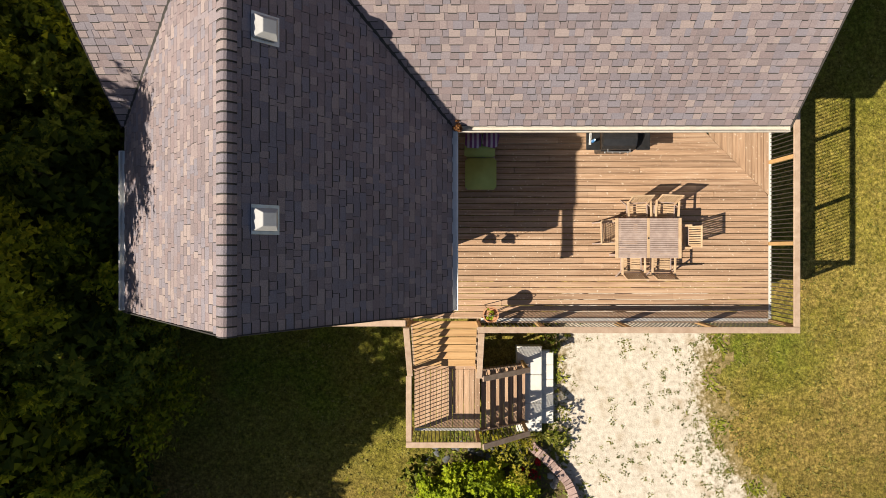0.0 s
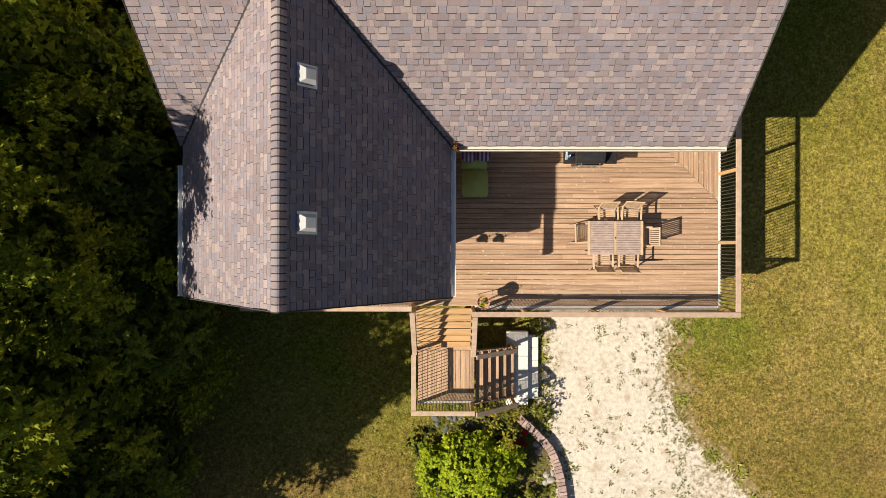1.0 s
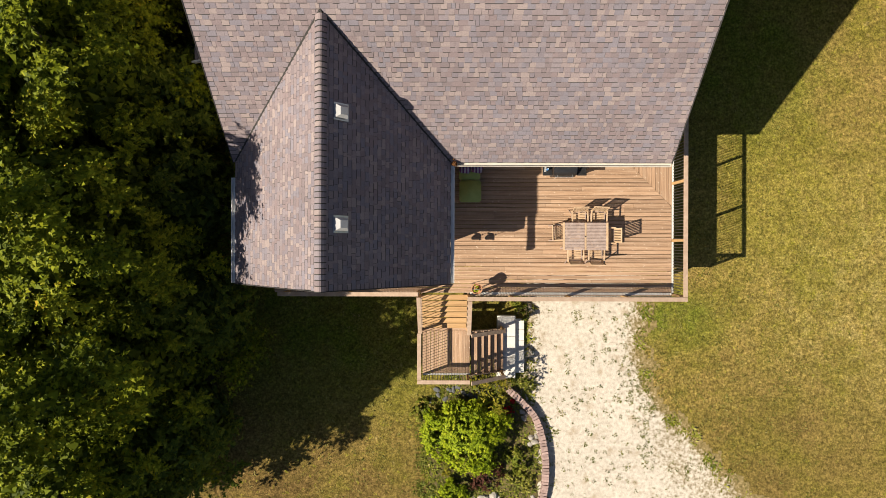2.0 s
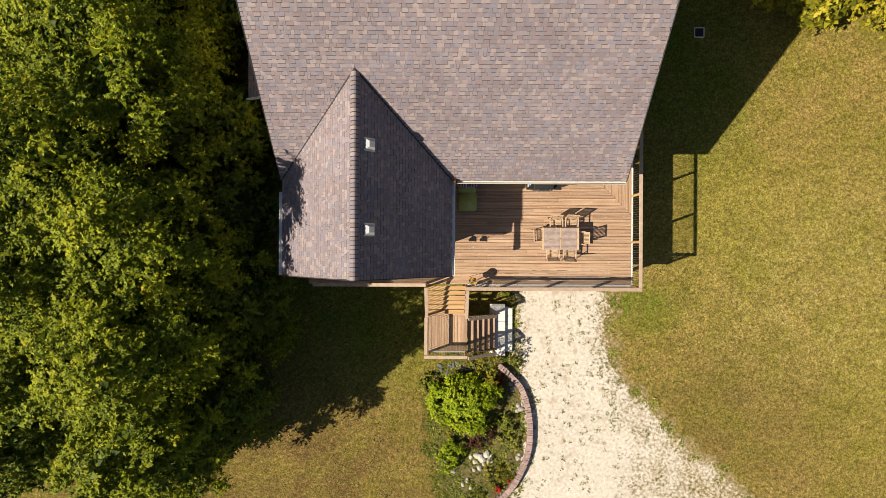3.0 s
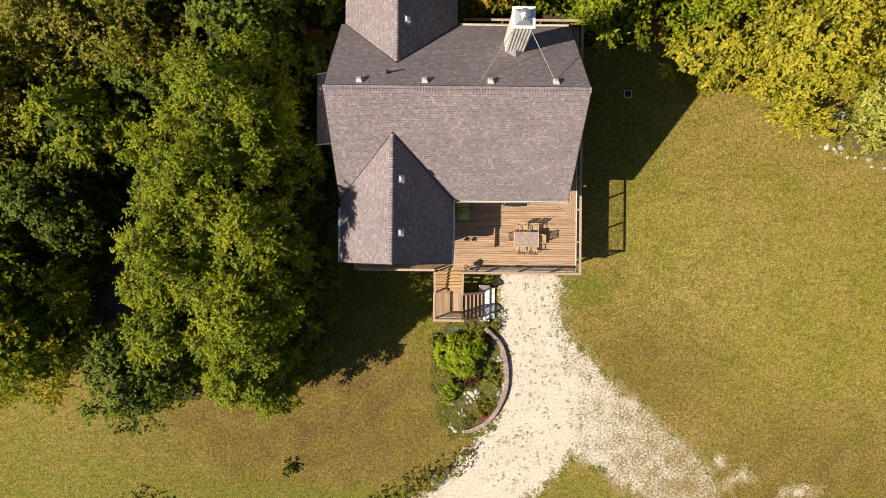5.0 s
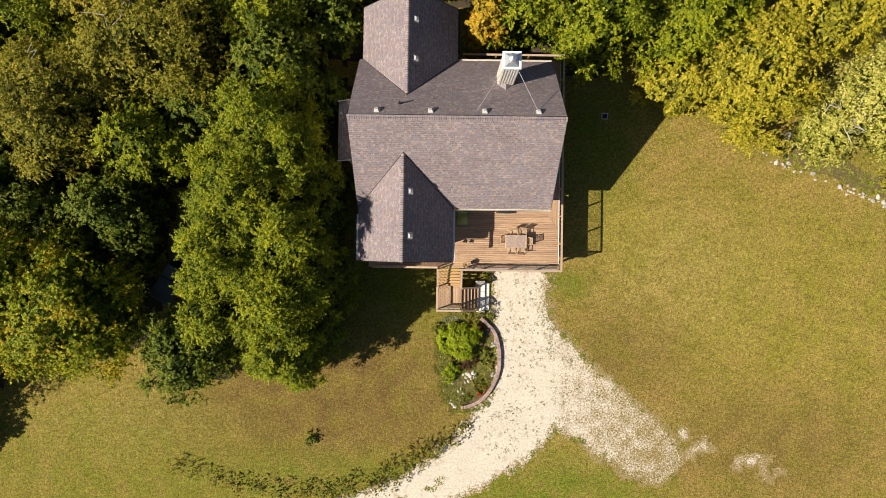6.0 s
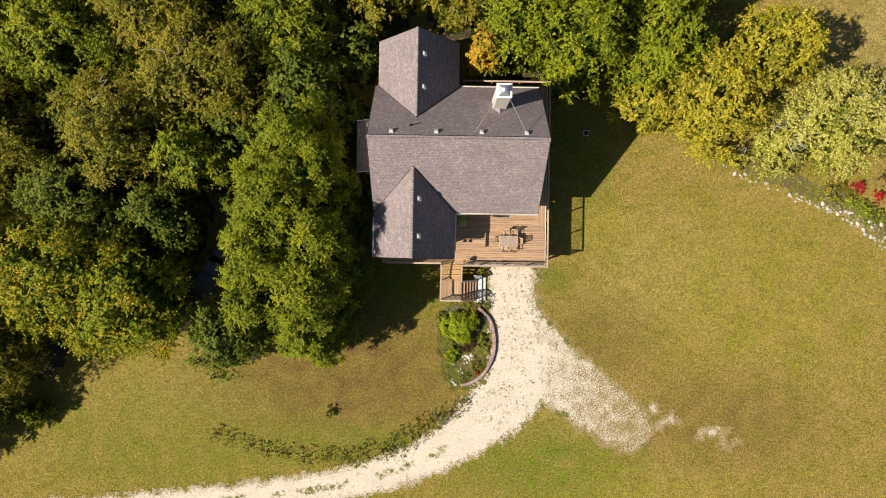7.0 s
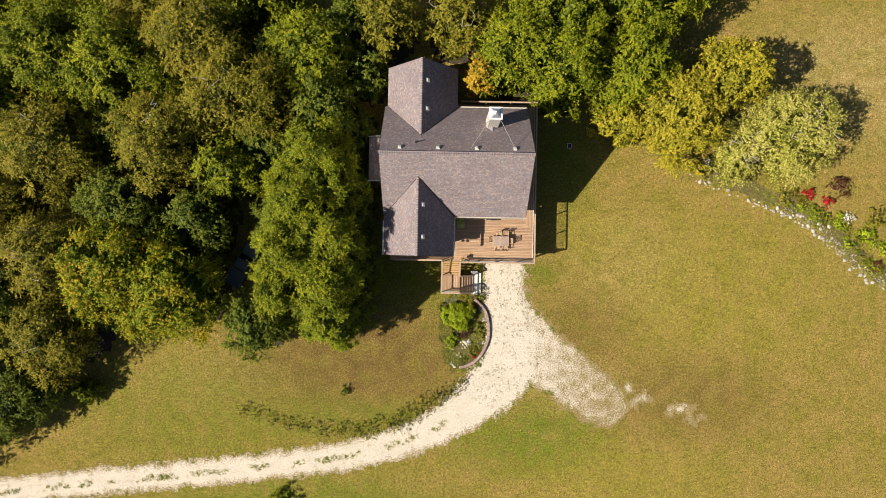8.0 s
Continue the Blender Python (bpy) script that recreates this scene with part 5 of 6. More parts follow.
def build_planter():
    p = thing("potted_plant", "terracotta pot of green leaves on an iron stand", "potted plant", (0.98, -1.50, Z))
    for k in range(3):
        a = k * 2.094
        part("stand_leg", cyl(bmesh.new(), (0.17 * math.cos(a), 0.17 * math.sin(a), 0), (0.1 * math.cos(a), 0.1 * math.sin(a), 0.62), 0.01, 0.01, 6), BLACKMETAL, p)
    part("stand_ring", cyl(bmesh.new(), (0, 0, 0.61), (0, 0, 0.63), 0.13, 0.13, 18), BLACKMETAL, p)
    bm = bmesh.new()
    prof = [(0.11, 0.632), (0.165, 0.88), (0.185, 0.88), (0.185, 0.93), (0.155, 0.93), (0.145, 0.87), (0.0, 0.87)]
    vs = [bm.verts.new((r, 0, z)) for r, z in [(0.0, 0.632), *prof]]
    es = [bm.edges.new((a, b)) for a, b in zip(vs[:-1], vs[1:])]
    bmesh.ops.spin(bm, geom=vs + es, axis=(0, 0, 1), cent=(0, 0, 0), steps=20, angle=2 * math.pi, use_duplicate=False)
    bmesh.ops.remove_doubles(bm, verts=bm.verts, dist=0.0005)
    bmesh.ops.recalc_face_normals(bm, faces=bm.faces)
    part("pot", bm, TERRACOTTA, p)
    bm = bmesh.new()
    pts = [(0.18 * math.cos(a), 0.0, 0.9 + 0.24 * math.sin(a)) for a in np.linspace(0, math.pi, 9)]
    for a, b in zip(pts[:-1], pts[1:]):
        cyl(bm, a, b, 0.007, 0.007, 6)
    part("hoop", bm, METAL, p)
    f = leafy("foliage", 0.13, 0.16, 220, 0.055, LEAF_BRIGHT, 71, p, 7)
    f.location = (0, 0, 0.88)


build_planter()


def hanging_planter(x, y, top):
    """A small basket of leaves on a wire under the porch beam."""
    h = thing("hanging_basket", "small hanging basket of leaves under the porch beam", "hanging basket", (x, y, top), "hanging baskets")
    part("wire", cyl(bmesh.new(), (0, 0, -0.62), (0, 0, 0.002), 0.006, 0.006, 6), BLACKMETAL, h)
    bm = bmesh.new()
    cyl(bm, (0, 0, -0.80), (0, 0, -0.62), 0.06, 0.12, 14)
    part("basket", bm, TERRACOTTA, h)
    leafy("foliage", 0.15, 0.14, 160, 0.05, LEAF_WEED, 77, h, 7).location = (0, 0, -0.66)


for x in (-0.80, -0.34):
    hanging_planter(x, -0.44, 5.418)

# ---- garden bed by the drive ----


def shrub(name, label, category, x, y, r, h, mat, seed, leaves=2500, size=0.09, lobes=16, base=0.1, group="", stem=True):
    s = thing(name, label, category, (x, y, 0), group)
    leafy("foliage", r, h, leaves, size, mat, seed, s, max(lobes, int(32 * r)), base)
    if stem:
        bm = bmesh.new()
        g = np.random.default_rng(seed)
        for k in range(4):
            a = g.uniform(0, 6.28)
            cyl(bm, (0.03 * math.cos(a), 0.03 * math.sin(a), -0.02), (r * 0.5 * math.cos(a), r * 0.5 * math.sin(a), h * 0.75), 0.02, 0.008, 5)
        part("stems", bm, BARK, s)
    return s


WALL_LINE = way_points([(2.40, -5.60, 0), (2.95, -6.10, 0), (3.46, -6.74, 0), (3.74, -7.66, 0), (3.84, -8.67, 0), (3.74, -9.68, 0), (3.42, -10.54, 0), (2.98, -11.27, 0), (2.38, -11.85, 0), (1.62, -12.23, 0), (0.96, -12.42, 0)], 0.05)


def bed_field(x, y):
    """Inside the bed: west of the brick wall and east of the lawn."""
    cx, cy = 1.45, -8.7
    e = 1 - np.hypot((x - cx) / 2.15, (y - cy) / 3.85)
    return e * 2 + 0.25 * soft_noise(x, y, 1.4, 2.0) + 0.15 * soft_noise(x, y, 4.0, 4.0)


bed = patch_mesh("garden_bed", -1.5, 4.2, -13.0, -4.6, 0.14, bed_field, 0.03, SOIL)
tagged(bed, "dark soil of the planted bed inside the brick edging", "garden bed", kind="structure")
wall = thing("brick_edging", "low curved retaining edge of old red bricks", "edging")
BR = boxed(-0.125, 0.125, -0.049, 0.049, 0, 0.075, 0.007)
br_me = bpy.data.meshes.new("brick")
BR.to_mesh(br_me)
BR.free()
br_me.materials.append(BRICK)
seg = np.diff(WALL_LINE[:, :2], axis=0)
run = np.concatenate([[0], np.cumsum(np.hypot(*seg.T))])
for c in range(4):
    s = 0.05 + 0.05 * (c % 2)
    while s < run[-1] - 0.05:
        x, y = np.interp(s, run, WALL_LINE[:, 0]), np.interp(s, run, WALL_LINE[:, 1])
        x2, y2 = np.interp(s + 0.05, run, WALL_LINE[:, 0]), np.interp(s + 0.05, run, WALL_LINE[:, 1])
        a = math.degrees(math.atan2(y2 - y, x2 - x))
        if c < 3 or s < run[-1] * 0.96:
            share("brick", br_me, wall, pose(x + rng.normal(0, 0.006), y + rng.normal(0, 0.006), 0.08 * c, rng.normal(0, 1.2), rng.normal(0, 1.2), a + 90 + rng.normal(0, 2.0)))
        s += 0.107 if c == 3 else 0.107 * 1.4 if c == 2 else 0.107 * 2


def stone_mesh(seed, flat=0.6):
    g = np.random.default_rng(seed)
    bm = bmesh.new()
    bmesh.ops.create_icosphere(bm, subdivisions=2, radius=1)
    k = g.uniform(-5, 5, 3)
    for v in bm.verts:
        d = 1 + 0.45 * noise.noise(v.co * 0.9 + Vector(k)) + 0.15 * noise.noise(v.co * 2.5 + Vector(k))
        v.co = Vector((v.co.x * d, v.co.y * d * 0.8, v.co.z * d * flat))
    me = bpy.data.meshes.new("stone")
    bm.to_mesh(me)
    bm.free()
    me.materials.append(STONE)
    return me


STONES = [stone_mesh(k, 0.5 + 0.05 * k) for k in range(6)]


def stone(x, y, r, name="garden_stone", label="rough pale fieldstone at the garden bed", group="garden stones", k=0):
    o = new(name, STONES[k % 6])
    o.matrix_basis = pose(x, y, r * 0.25, 0, 0, float(rng.uniform(0, 360))) @ Matrix.Diagonal((r, r, r, 1))
    return tagged(o, label, "stone", group)


for k, (x, y, r) in enumerate([(2.95, -6.5, 0.12), (3.1, -6.62, 0.11), (3.02, -6.75, 0.13), (3.2, -6.5, 0.1), (3.3, -7.5, 0.13), (3.42, -7.66, 0.14), (3.25, -7.75, 0.12), (3.5, -7.45, 0.1), (1.4, -9.85, 0.2), (1.62, -9.95, 0.22), (1.85, -9.78, 0.2), (2.0, -10.08, 0.18), (1.3, -10.15, 0.13), (1.1, -9.9, 0.12), (2.0, -9.85, 0.13), (1.5, -10.4, 0.14), (1.25, -10.5, 0.12), (1.7, -10.25, 0.1), (3.3, -9.95, 0.14), (3.38, -9.8, 0.1), (0.95, -11.0, 0.13), (0.75, -11.2, 0.12), (1.1, -11.35, 0.11), (0.3, -10.6, 0.12), (0.1, -10.5, 0.1), (0.3, -12.2, 0.13), (0.12, -12.1, 0.12), (0.5, -12.38, 0.15), (0.2, -11.9, 0.1), (-0.1, -10.2, 0.1)]):
    stone(x, y, r, k=k)
for k in range(12):
    o = new("paving_stone", STONES[k % 6].copy())
    o.data.materials[0] = SLATE
    o.matrix_basis = pose(-0.6 + 0.19 * k + rng.normal(0, 0.05), -5.75 + rng.normal(0, 0.16), 0.03, 0, 0, float(rng.uniform(0, 360))) @ Matrix.Diagonal((0.13, 0.11, 0.07, 1))
    tagged(o, "flat blue-grey slate stone beside the landing", "stone", "slate stones")

shrub("shrub", "bright lime-green leafy shrub in the bed", "shrub", 0.95, -7.2, 1.4, 1.6, LEAF_BRIGHT, 201, 26000, 0.08, 90)
shrub("shrub", "bright lime-green leafy shrub in the bed", "shrub", -0.15, -7.3, 1.0, 1.1, LEAF_BRIGHT, 202, 12000, 0.08, 44)
shrub("shrub", "small lime-green shrub at the bed's edge", "shrub", 0.2, -9.7, 0.8, 0.8, LEAF_BRIGHT, 203, 5500, 0.075, 30)
shrub("shrub", "olive shrub of fine leaves in the bed", "shrub", 0.3, -8.3, 0.6, 0.7, LEAF_OLIVE, 204, 1700, 0.08, 14)
shrub("shrub", "rust-red low shrub in the bed", "shrub", 1.55, -8.8, 0.78, 0.6, LEAF_RUST, 205, 4200, 0.055, 26)
shrub("shrub", "dark green low plant in the bed", "shrub", 2.75, -8.3, 0.55, 0.5, LEAF_WEED, 206, 1500, 0.08, 12)
shrub("shrub", "grey-green low plant in the bed", "shrub", 2.95, -9.0, 0.55, 0.4, LEAF_PALE, 207, 1500, 0.07, 12)
shrub("shrub", "dark green low plant beside the landing", "shrub", 2.0, -5.85, 0.4, 0.3, LEAF_WEED, 208, 900, 0.07, 12)
shrub("shrub", "olive ground plant in the bed", "shrub", 2.3, -10.6, 0.8, 0.3, LEAF_OLIVE, 209, 1800, 0.07, 18)
shrub("shrub", "olive ground plant in the bed", "shrub", 1.2, -11.7, 0.6, 0.25, LEAF_WEED, 210, 1200, 0.06, 14)
shrub("shrub", "pale weeds between the blocks and the deck", "shrub", 2.9, -2.45, 0.55, 0.35, LEAF_WEED, 211, 1200, 0.07, 12)
shrub("shrub", "tuft of dry weeds below the landing", "shrub", 1.35, -5.4, 0.5, 0.4, LEAF_OLIVE, 212, 1100, 0.07, 12)
shrub("shrub", "tuft of yellow-green grass beside the shrub", "shrub", -0.85, -6.5, 0.55, 0.3, LEAF_WEED, 213, 1500, 0.07, 14)
shrub("sparse_shrub", "tall sparse shrub with small olive leaves by the steps", "shrub", 1.85, -5.45, 0.75, 2.0, LEAF_OLIVE, 214, 2000, 0.055, 40, 0.55)
for x, y, r, s in ((2.32, -6.45, 0.29, 220), (2.38, -11.35, 0.22, 221), (2.55, -6.05, 0.09, 223), (2.85, -10.95, 0.1, 222)):
    shrub("red_flowers", "clump of bright red flowers in the bed", "flowers", x, y, r, 0.35, RED, s, 900, 0.045, 12, 0.3)
shrub("yellow_flowers", "small yellow flowers at the brick edge", "flowers", 2.75, -11.25, 0.14, 0.2, LEAF_YELLOW, 224, 140, 0.05, 5)

# young shrubs along the lawn side of the drive
for k, (x, y, r, h, d) in enumerate([(-20.6, -17.1, 0.7, 1.6, 500), (-19.3, -17.5, 0.6, 1.4, 500), (-17.6, -18.0, 0.6, 1.5, 500), (-16.0, -18.5, 0.7, 1.6, 700), (-14.4, -18.6, 0.7, 1.7, 700), (-12.6, -18.9, 0.8, 1.7, 800), (-10.9, -19.0, 0.8, 1.8, 900), (-9.3, -18.9, 0.8, 1.8, 900), (-7.7, -18.6, 0.9, 1.8, 1000), (-6.0, -18.3, 0.8, 1.7, 1000), (-4.6, -17.7, 1.0, 1.9, 1300), (-3.4, -16.6, 1.0, 2.0, 1400), (-2.2, -16.0, 0.9, 2.0, 1200), (-1.0, -15.2, 0.8, 1.8, 900), (0.3, -14.6, 0.7, 1.5, 700), (1.3, -13.9, 0.6, 1.2, 600)]):
    shrub("young_tree", "thin open shrub with sparse olive leaves beside the drive", "shrub", x, y, r * 1.25, h * 0.9, LEAF_WEED if k % 3 else LEAF_OLIVE, 240 + k, int(d * 0.9), 0.085, 40, 0.05, "shrubs along the drive")
shrub("small_bush", "small dark green bush alone on the lawn", "shrub", -10.3, -14.9, 0.55, 0.8, LEAF_DEEP, 260, 1200, 0.09, 10)
shrub("small_bush", "rounded green bush beyond the drive", "shrub", -16.4, -25.9, 1.5, 1.6, LEAF_GREEN, 261, 3200, 0.12, 22)
shrub("small_bush", "low dark bush at the edge of the lawn", "shrub", -0.3, -26.4, 0.5, 0.6, LEAF_DEEP, 262, 600, 0.1, 8)

# ---- east garden ----
LINE = way_points([(23.6, 7.1, 0), (25.6, 6.1, 0), (28.0, 5.3, 0), (30.1, 4.4, 0), (33.1, 3.4, 0), (36.0, 1.7, 0), (38.9, -0.8, 0), (41.3, -2.9, 0), (43.5, -4.0, 0)], 0.1)


def east_field(x, y):
    d = np.full(x.shape, 1e9)
    for px, py, _ in LINE[::4]:
        d = np.minimum(d, np.hypot((x - px - 0.9), (y - py - 1.1)) - 0.75)
    return -d + 0.3 * soft_noise(x, y, 1.2, 8.0)


eb = patch_mesh("garden_bed", 23.5, 47.5, -5.5, 10.5, 0.25, east_field, 0.02, SOIL)
tagged(eb, "dark soil of the flower bed behind the rock border", "garden bed", kind="structure")
for k in range(130):
    i = int(len(LINE) * (k / 130.0) ** 0.8)
    x, y, _ = LINE[min(i, len(LINE) - 1)]
    if 25.9 < x < 29.6 and k % 3:
        continue
    off = float(abs(rng.normal(0, 0.45))) * (1.6 if x > 34 else 0.5)
    stone(x + off * 0.6 + rng.normal(0, 0.12), y + off * 0.75 + rng.normal(0, 0.12), float(rng.choice([0.08, 0.1, 0.13, 0.2])), "border_stone", "pale fieldstone in the rock border of the flower bed", "border stones", k)
gb = []
for k in range(420):
    i = int(rng.integers(int(len(LINE) * 0.42), len(LINE)))
    x, y, _ = LINE[i]
    o = float(rng.uniform(0.2, 1.1))
    gb.append((x + o * 0.6 + rng.normal(0, 0.15), y + o * 0.75 + rng.normal(0, 0.15), float(rng.uniform(0.03, 0.075))))
verts, faces = [], []
for x, y, r in gb:
    n = len(verts)
    a0 = rng.uniform(0, 6.28)
    verts += [(x + r * math.cos(a0 + a), y + r * math.sin(a0 + a), 0.02) for a in (0, 1.4, 3.0, 4.5)] + [(x, y, 0.02 + r)]
    faces += [(n + i, n + (i + 1) % 4, n + 4) for i in range(4)]
tagged(new("rubble", mesh_of("rubble", verts, faces, STONE)), "grey broken stone filling the rock border", "rubble", kind="stuff")
for x, y, r, s in ((35.6, 5.6, 0.62, 270), (37.4, 4.7, 0.62, 271)):
    shrub("red_shrub", "rounded crimson shrub in the east flower bed", "shrub", x, y, r, 0.8, RED, s, 1300, 0.09, 14)
shrub("white_flowers", "clump of white flowers in the east flower bed", "flowers", 39.6, 3.3, 0.75, 0.6, WHITEPETAL, 272, 800, 0.09, 10)
shrub("green_clump", "bright green leafy clump in the east flower bed", "shrub", 38.8, 2.8, 0.8, 0.6, LEAF_BRIGHT, 273, 1500, 0.1, 14)
shrub("green_clump", "bright green leafy clump in the east flower bed", "shrub", 41.4, 1.6, 1.1, 0.8, LEAF_BRIGHT, 274, 2200, 0.12, 16)
shrub("green_clump", "bright green leafy clump in the east flower bed", "shrub", 43.6, 0.2, 1.3, 1.0, LEAF_BRIGHT, 275, 2600, 0.12, 18)
shrub("brown_shrub", "low rusty brown shrub in the east flower bed", "shrub", 38.6, 6.3, 1.3, 1.0, LEAF_RUST, 276, 2200, 0.1, 16)
shrub("brown_shrub", "low rusty brown shrub in the east flower bed", "shrub", 42.4, 3.4, 1.2, 0.9, LEAF_OLIVE, 277, 1900, 0.1, 16)
shrub("olive_clump", "olive ground plants behind the rock border", "shrub", 33.6, 5.2, 1.2, 0.6, LEAF_OLIVE, 278, 1900, 0.1, 16)
shrub("olive_clump", "olive ground plants behind the rock border", "shrub", 36.8, 2.9, 0.8, 0.5, LEAF_WEED, 279, 1300, 0.1, 14)
shrub("olive_clump", "rusty ground plants at the end of the rock border", "shrub", 42.6, -1.6, 0.8, 0.5, LEAF_RUST, 280, 1000, 0.1, 12)
shrub("yellow_shrub", "yellow-green shrub with white flowers at the lawn", "shrub", 24.6, 7.9, 1.1, 1.2, LEAF_YELLOW, 281, 2200, 0.12, 18)
shrub("white_flowers", "white flowers on a shrub at the lawn", "flowers", 25.2, 8.4, 0.5, 1.3, WHITEPETAL, 282, 350, 0.1, 8)

for k in range(26):
    i = int(len(LINE) * (0.45 + 0.55 * k / 26.0))
    x, y, _ = LINE[min(i, len(LINE) - 1)]
    o = float(rng.uniform(1.2, 3.4))
    shrub("bed_plant", "low leafy perennial in the east flower bed", "plant", x + o * 0.6 + float(rng.normal(0, 0.3)), y + o * 0.75 + float(rng.normal(0, 0.3)), float(rng.uniform(0.4, 0.8)), float(rng.uniform(0.3, 0.7)), (LEAF_WEED, LEAF_BRIGHT, LEAF_OLIVE, LEAF_GREEN)[k % 4], 300 + k, 900, 0.09, 10, 0.05, "perennials in the flower bed")

# ---- lawn things ----
box_ = thing("ground_grate", "square metal grate with a pale frame in the lawn", "grate", (11.65, 9.95, 0))
for a, b in (((-0.22, -0.22), (0.22, -0.22)), ((0.22, -0.22), (0.22, 0.22)), ((0.22, 0.22), (-0.22, 0.22)), ((-0.22, 0.22), (-0.22, -0.22))):
    part("frame_bar", beam((*a, 0.04), (*b, 0.04), 0.045, 0.06, 0.006), PALE, box_)
part("grate", boxed(-0.2, 0.2, -0.2, 0.2, 0.0, 0.03, 0.004), BLACKMETAL, box_)


def build_car():
    """A small pickup parked under the trees."""
    c = thing("parked_car", "old dusty grey pickup parked under the trees", "car")
    c.matrix_basis = pose(-20.6, -2.5, 0, 0, 0, -30)
    bm = bmesh.new()
    box(bm, -0.85, 0.85, -2.3, 2.2, 0.35, 0.95, 0.08)
    part("body", bm, CARPAINT, c)
    bm = bmesh.new()
    lo = [bm.verts.new(p) for p in ((-0.8, -0.55, 0.955), (0.8, -0.55, 0.955), (0.8, 1.0, 0.955), (-0.8, 1.0, 0.955))]
    hi = [bm.verts.new(p) for p in ((-0.66, -0.35, 1.5), (0.66, -0.35, 1.5), (0.66, 0.5, 1.5), (-0.66, 0.5, 1.5))]
    for k in range(4):
        bm.faces.new((lo[k], lo[(k + 1) % 4], hi[(k + 1) % 4], hi[k]))
    bm.faces.new(hi)
    bmesh.ops.bevel(bm, geom=list(bm.edges), offset=0.03, segments=2, affect="EDGES")
    cab = part("cab", bm, CARPAINT, c)
    bm = bmesh.new()
    w = [bm.verts.new(p) for p in ((-0.68, 1.006, 0.99), (0.68, 1.006, 0.99), (0.6, 0.545, 1.47), (-0.6, 0.545, 1.47))]
    bm.faces.new(w)
    bmesh.ops.solidify(bm, geom=list(bm.faces), thickness=-0.012)
    part("windscreen", bm, GLASS, cab)
    for y in (-2.25, -0.62):
        part("bed_side", boxed(-0.82, 0.82, y - 0.03, y + 0.03, 0.952, 1.12, 0.01), CARPAINT, c)
    for x in (-0.8, 0.8):
        part("bed_side", boxed(x - 0.03, x + 0.03, -2.21, -0.66, 0.952, 1.12, 0.01), CARPAINT, c)
        for y in (-1.5, 1.4):
            wh = part("wheel", cyl(bmesh.new(), (x - 0.1, y, 0.32), (x + 0.1, y, 0.32), 0.32, 0.32, 20), RUBBER, c)
            part("rim", cyl(bmesh.new(), (x - 0.105, y, 0.32), (x + 0.105, y, 0.32), 0.18, 0.18, 16), METAL, wh)
        part("headlight", boxed(x * 0.75 - 0.12, x * 0.75 + 0.12, 2.18, 2.215, 0.68, 0.8, 0.01), GLASS, c)


build_car()

# ---- weeds, gravel edges and grass ----


def tufts(name, label, places, mat, blade, count, spread, seed):
    """Small rosettes of leaves as one cloud."""
    g = np.random.default_rng(seed)
    p = np.repeat(np.array(places, float), count, axis=0)
    n = len(p)
    a = g.uniform(0, 2 * math.pi, n)
    rad = g.uniform(0.0, 1.0, n) * spread * p[:, 2]
    ln = blade * p[:, 2] * g.uniform(0.6, 1.4, n)
    tilt = g.uniform(0.08, 0.7, n)
    cx, cy = p[:, 0] + rad * np.cos(a), p[:, 1] + rad * np.sin(a)
    b = a + g.normal(0, 0.6, n)
    dx, dy = np.cos(b) * ln * np.cos(tilt), np.sin(b) * ln * np.cos(tilt)
    dz = np.sin(tilt) * ln
    wx, wy = -np.sin(b) * ln * 0.2, np.cos(b) * ln * 0.2
    z0 = np.full(n, 0.015)
    q = np.stack([np.stack([cx, cy, z0], 1), np.stack([cx + dx * 0.5 + wx, cy + dy * 0.5 + wy, z0 + dz * 0.6], 1), np.stack([cx + dx, cy + dy, z0 + dz], 1), np.stack([cx + dx * 0.5 - wx, cy + dy * 0.5 - wy, z0 + dz * 0.6], 1)], 1).reshape(-1, 3)
    me = bpy.data.meshes.new(name)
    me.vertices.add(4 * n)
    me.vertices.foreach_set("co", q.ravel())
    me.loops.add(4 * n)
    me.loops.foreach_set("vertex_index", np.arange(4 * n))
    me.polygons.add(n)
    me.polygons.foreach_set("loop_start", np.arange(n) * 4)
    me.update()
    at = me.attributes.new("tint", "FLOAT", "FACE")
    at.data.foreach_set("value", np.repeat(g.uniform(0, 1, len(places)), count))
    me.materials.append(mat)
    return tagged(new(name, me), label, name.replace("_", " "), kind="stuff")


def scatter(n, x0, x1, y0, y1, test, lo, hi):
    out = []
    x, y = rng.uniform(x0, x1, n), rng.uniform(y0, y1, n)
    ok = test(x, y)
    for a, b, k in zip(x, y, ok):
        if k:
            out.append((a, b, float(rng.uniform(lo, hi) ** 1.0)))
    return out


def on_gravel(lo, hi):
    def test(x, y):
        f = np.where(inside_line(x, y, SPUR[4:]) > 0.4, 9.0, gravel_field(x, y))
        c = soft_noise(x, y, 0.8, 17.0)
        return (f > lo) & (f < hi) & (c > -0.12)
    return test


tufts("bed_cover", "low ground cover and dry weeds in the garden bed", scatter(650, -1.5, 4.0, -12.8, -4.8, lambda x, y: (bed_field(x, y) > -0.25) & (inside_line(x, y, [(a, b, 0.25) for a, b, c in WALL_LINE[::6]]) < 0), 0.5, 1.3), LEAF_WEED, 0.11, 16, 0.16, 30)
tufts("bed_cover", "low ground cover in the east flower bed", scatter(3000, 24, 47, -5, 10, lambda x, y: east_field(x, y) > -0.3, 0.6, 1.5), LEAF_WEED, 0.13, 10, 0.2, 35)


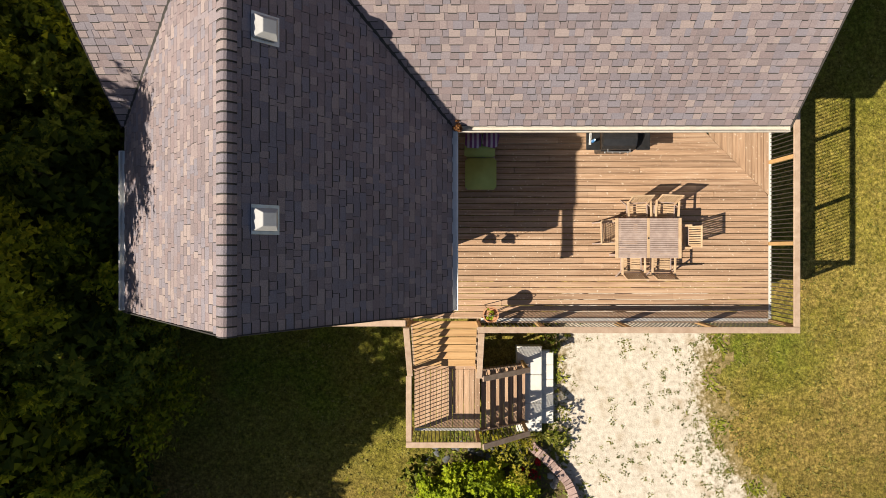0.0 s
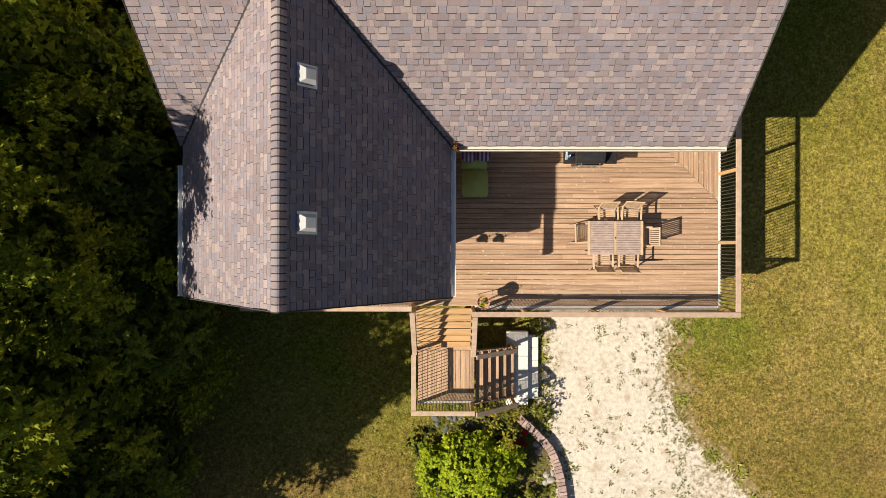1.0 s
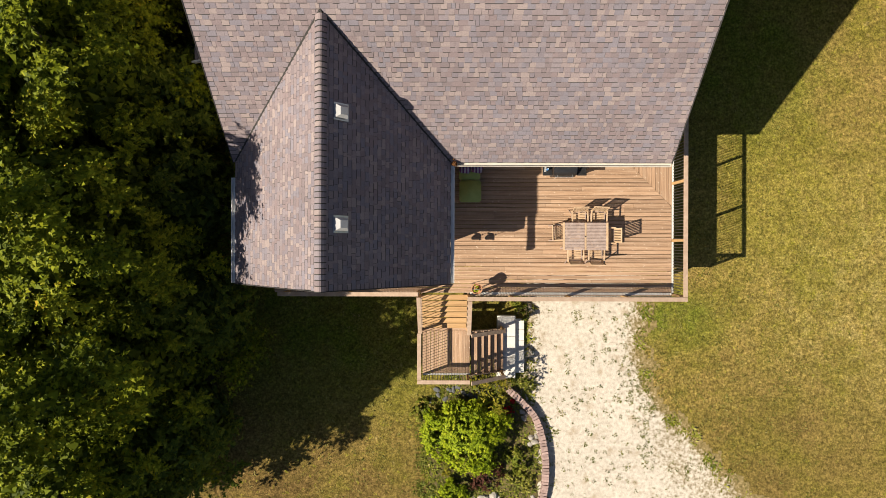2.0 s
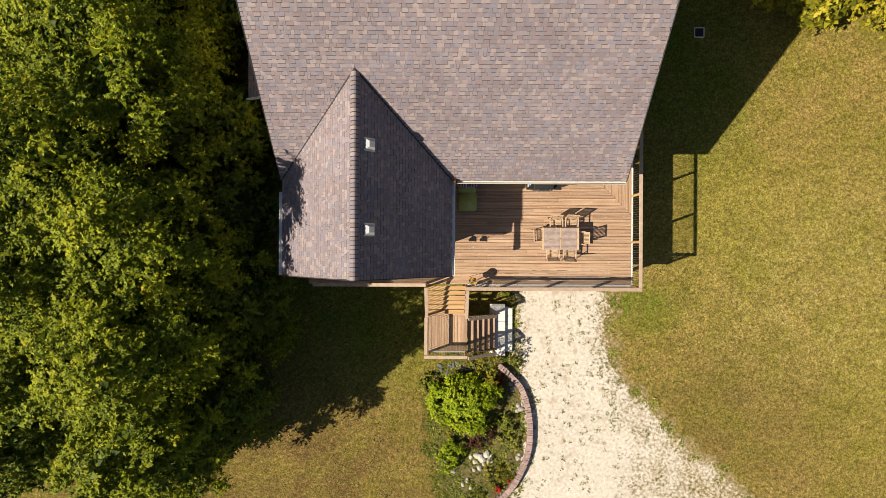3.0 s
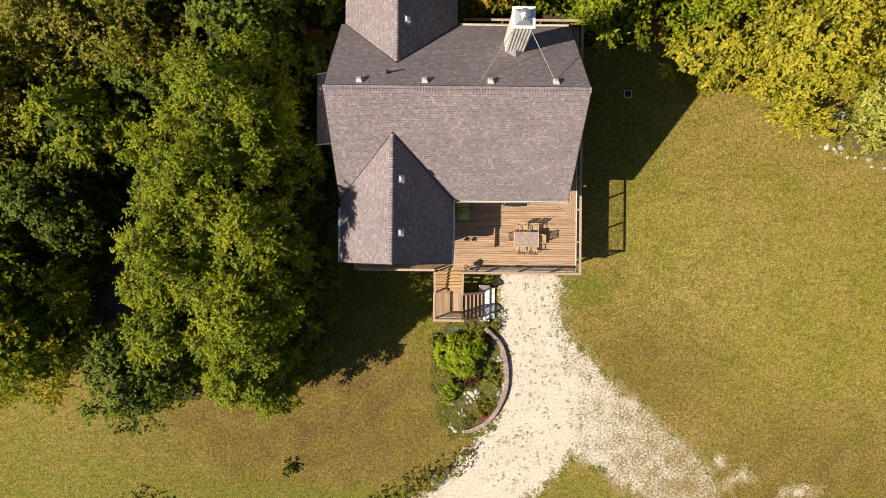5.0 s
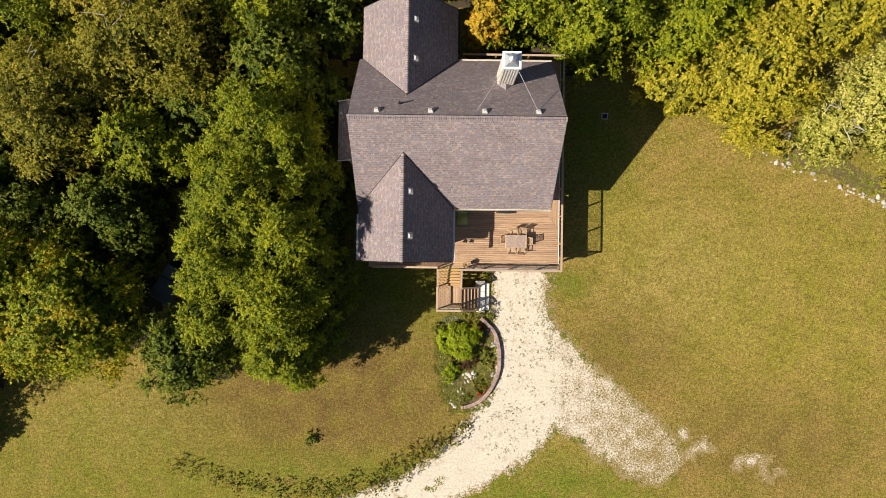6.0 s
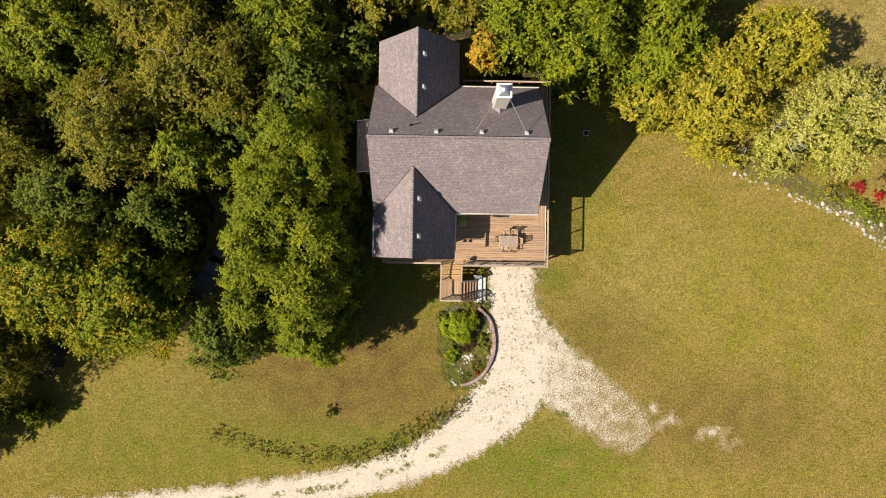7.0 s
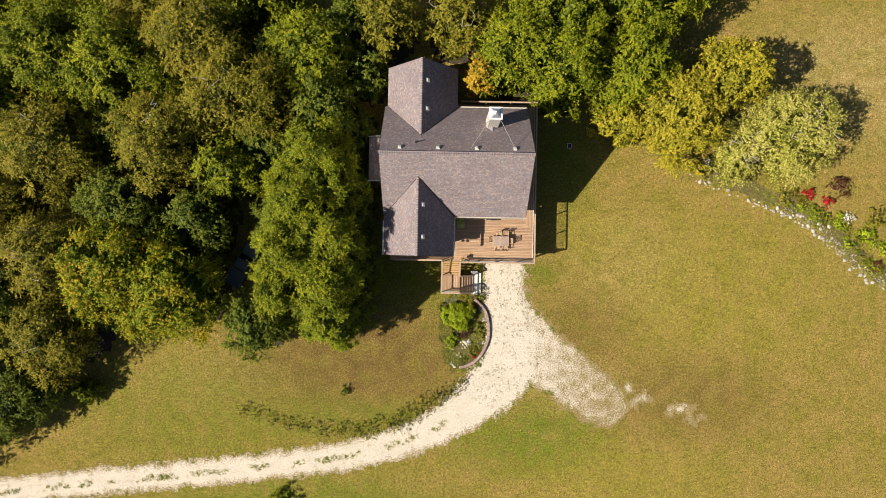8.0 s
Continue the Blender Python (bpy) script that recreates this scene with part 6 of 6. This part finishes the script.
def weedy(lo, hi, least):
    def test(x, y):
        f = gravel_field(x, y)
        return (f > lo) & (f < hi) & (soft_noise(x, y, 0.75, 17.0) + 0.35 * soft_noise(x, y, 2.6, 4.0) > least)
    return test


tufts("bed_cover", "dry olive grass and seedlings between the bed's plants", scatter(1100, -1.5, 4.0, -12.8, -4.8, lambda x, y: (bed_field(x, y) > -0.4) & (inside_line(x, y, [(a, b, 0.25) for a, b, c in WALL_LINE[::6]]) < 0), 0.6, 1.4), LEAF_DRY, 0.11, 14, 0.18, 36)
weeds = scatter(1700, 2.6, 12.0, -16.5, -1.9, weedy(0.15, 4.0, 0.22), 0.4, 1.4) + scatter(500, 2.6, 9.2, -16.5, -1.9, weedy(0.1, 4.0, -0.4), 0.4, 1.5)
weeds += scatter(700, 5.5, 9.5, -9.0, -1.9, weedy(0.0, 1.0, 0.0), 0.5, 1.5)
tufts("gravel_weeds", "small green weeds growing through the gravel drive", weeds, LEAF_DRY, 0.042, 15, 0.06, 31)
edge = scatter(2600, 2.2, 10.5, -15, -1.9, on_gravel(-0.22, 0.12), 0.5, 1.2) + scatter(9000, -46, 19, -30, -1.9, on_gravel(-0.25, 0.3), 0.5, 1.3)
tufts("edge_grass", "ragged grass along the edges of the drive", edge, LEAF_WEED, 0.11, 14, 0.16, 32)


def mid_strip(x, y):
    d = np.full(x.shape, 1e9)
    for px, py, w in DRIVE:
        if px < 0.5:
            d = np.minimum(d, np.hypot(x - px, y - py + 0.05))
    return (d < 0.3) & (soft_noise(x, y, 0.45, 21.0) > 0.02)


tufts("strip_grass", "strip of weeds between the wheel tracks", scatter(14000, -46, 0, -28, -17, mid_strip, 0.5, 1.2), LEAF_WEED, 0.10, 12, 0.14, 33)


def on_lawn(x, y):
    return (gravel_field(x, y) < -0.1) & ~((x > -6.2) & (x < 7.7) & (y > -1.7) & (y < 16)) & (bed_field(x, y) < 0)


near = [p for p in scatter(30000, -14, 20, -16, 14, on_lawn, 0.35, 0.9) if rng.random() < 1.15 - math.hypot(p[0] - 3, p[1] + 1) / 13.5]
tufts("lawn_tufts", "tufts of longer grass in the mown lawn", near, GRASS_BLADE, 0.10, 5, 0.15, 34)

# ---- shingles, last ----
shingles(main_s, slope_frame((0, MAIN["s"], EAVE), (1, 0, 0), (0, 1)), int(5.06 / COS / TAB), lambda v: [s for s in ((MAIN["w"], SOUTH_X - HALF + v * COS), (SOUTH_X + HALF - v * COS, MAIN["e"])) if s[1] > s[0]] if v * COS < HALF else [(MAIN["w"], MAIN["e"])], lambda u, v: 0.6 < u < 6.4 and v < 1.42)
shingles(main_n, slope_frame((0, MAIN["n"], EAVE), (-1, 0, 0), (0, -1)), int(5.06 / COS / TAB), lambda v: [(-MAIN["e"], -NORTH_X - HALF + v * COS), (-NORTH_X + HALF - v * COS, -MAIN["w"])] if v * COS < HALF else [(-MAIN["e"], -MAIN["w"])])
shingles(ws_e, slope_frame((SOUTH_X + HALF, 0, EAVE), (0, 1, 0), (-1, 0)), int(HALF / COS / TAB), lambda v: [(SOUTH_END, MAIN["s"] + v * COS)])
shingles(ws_w, slope_frame((SOUTH_X - HALF, 0, EAVE), (0, -1, 0), (1, 0)), int(HALF / COS / TAB), lambda v: [(-MAIN["s"] - v * COS, -SOUTH_END)])
shingles(wn_e, slope_frame((NORTH_X + HALF, 0, EAVE), (0, 1, 0), (-1, 0)), int(HALF / COS / TAB), lambda v: [(MAIN["n"] - v * COS, NORTH_END)])
shingles(wn_w, slope_frame((NORTH_X - HALF, 0, EAVE), (0, -1, 0), (1, 0)), int(HALF / COS / TAB), lambda v: [(-NORTH_END, -MAIN["n"] + v * COS)])
shingles(lean_roof, slope_frame((-7.85, 0, z_lean(-7.85, 0)), (0, -1, 0), (1, 0), 0.55), int(1.72 * math.hypot(1, 0.55) / TAB), lambda v: [(-9.66, -5.62)])
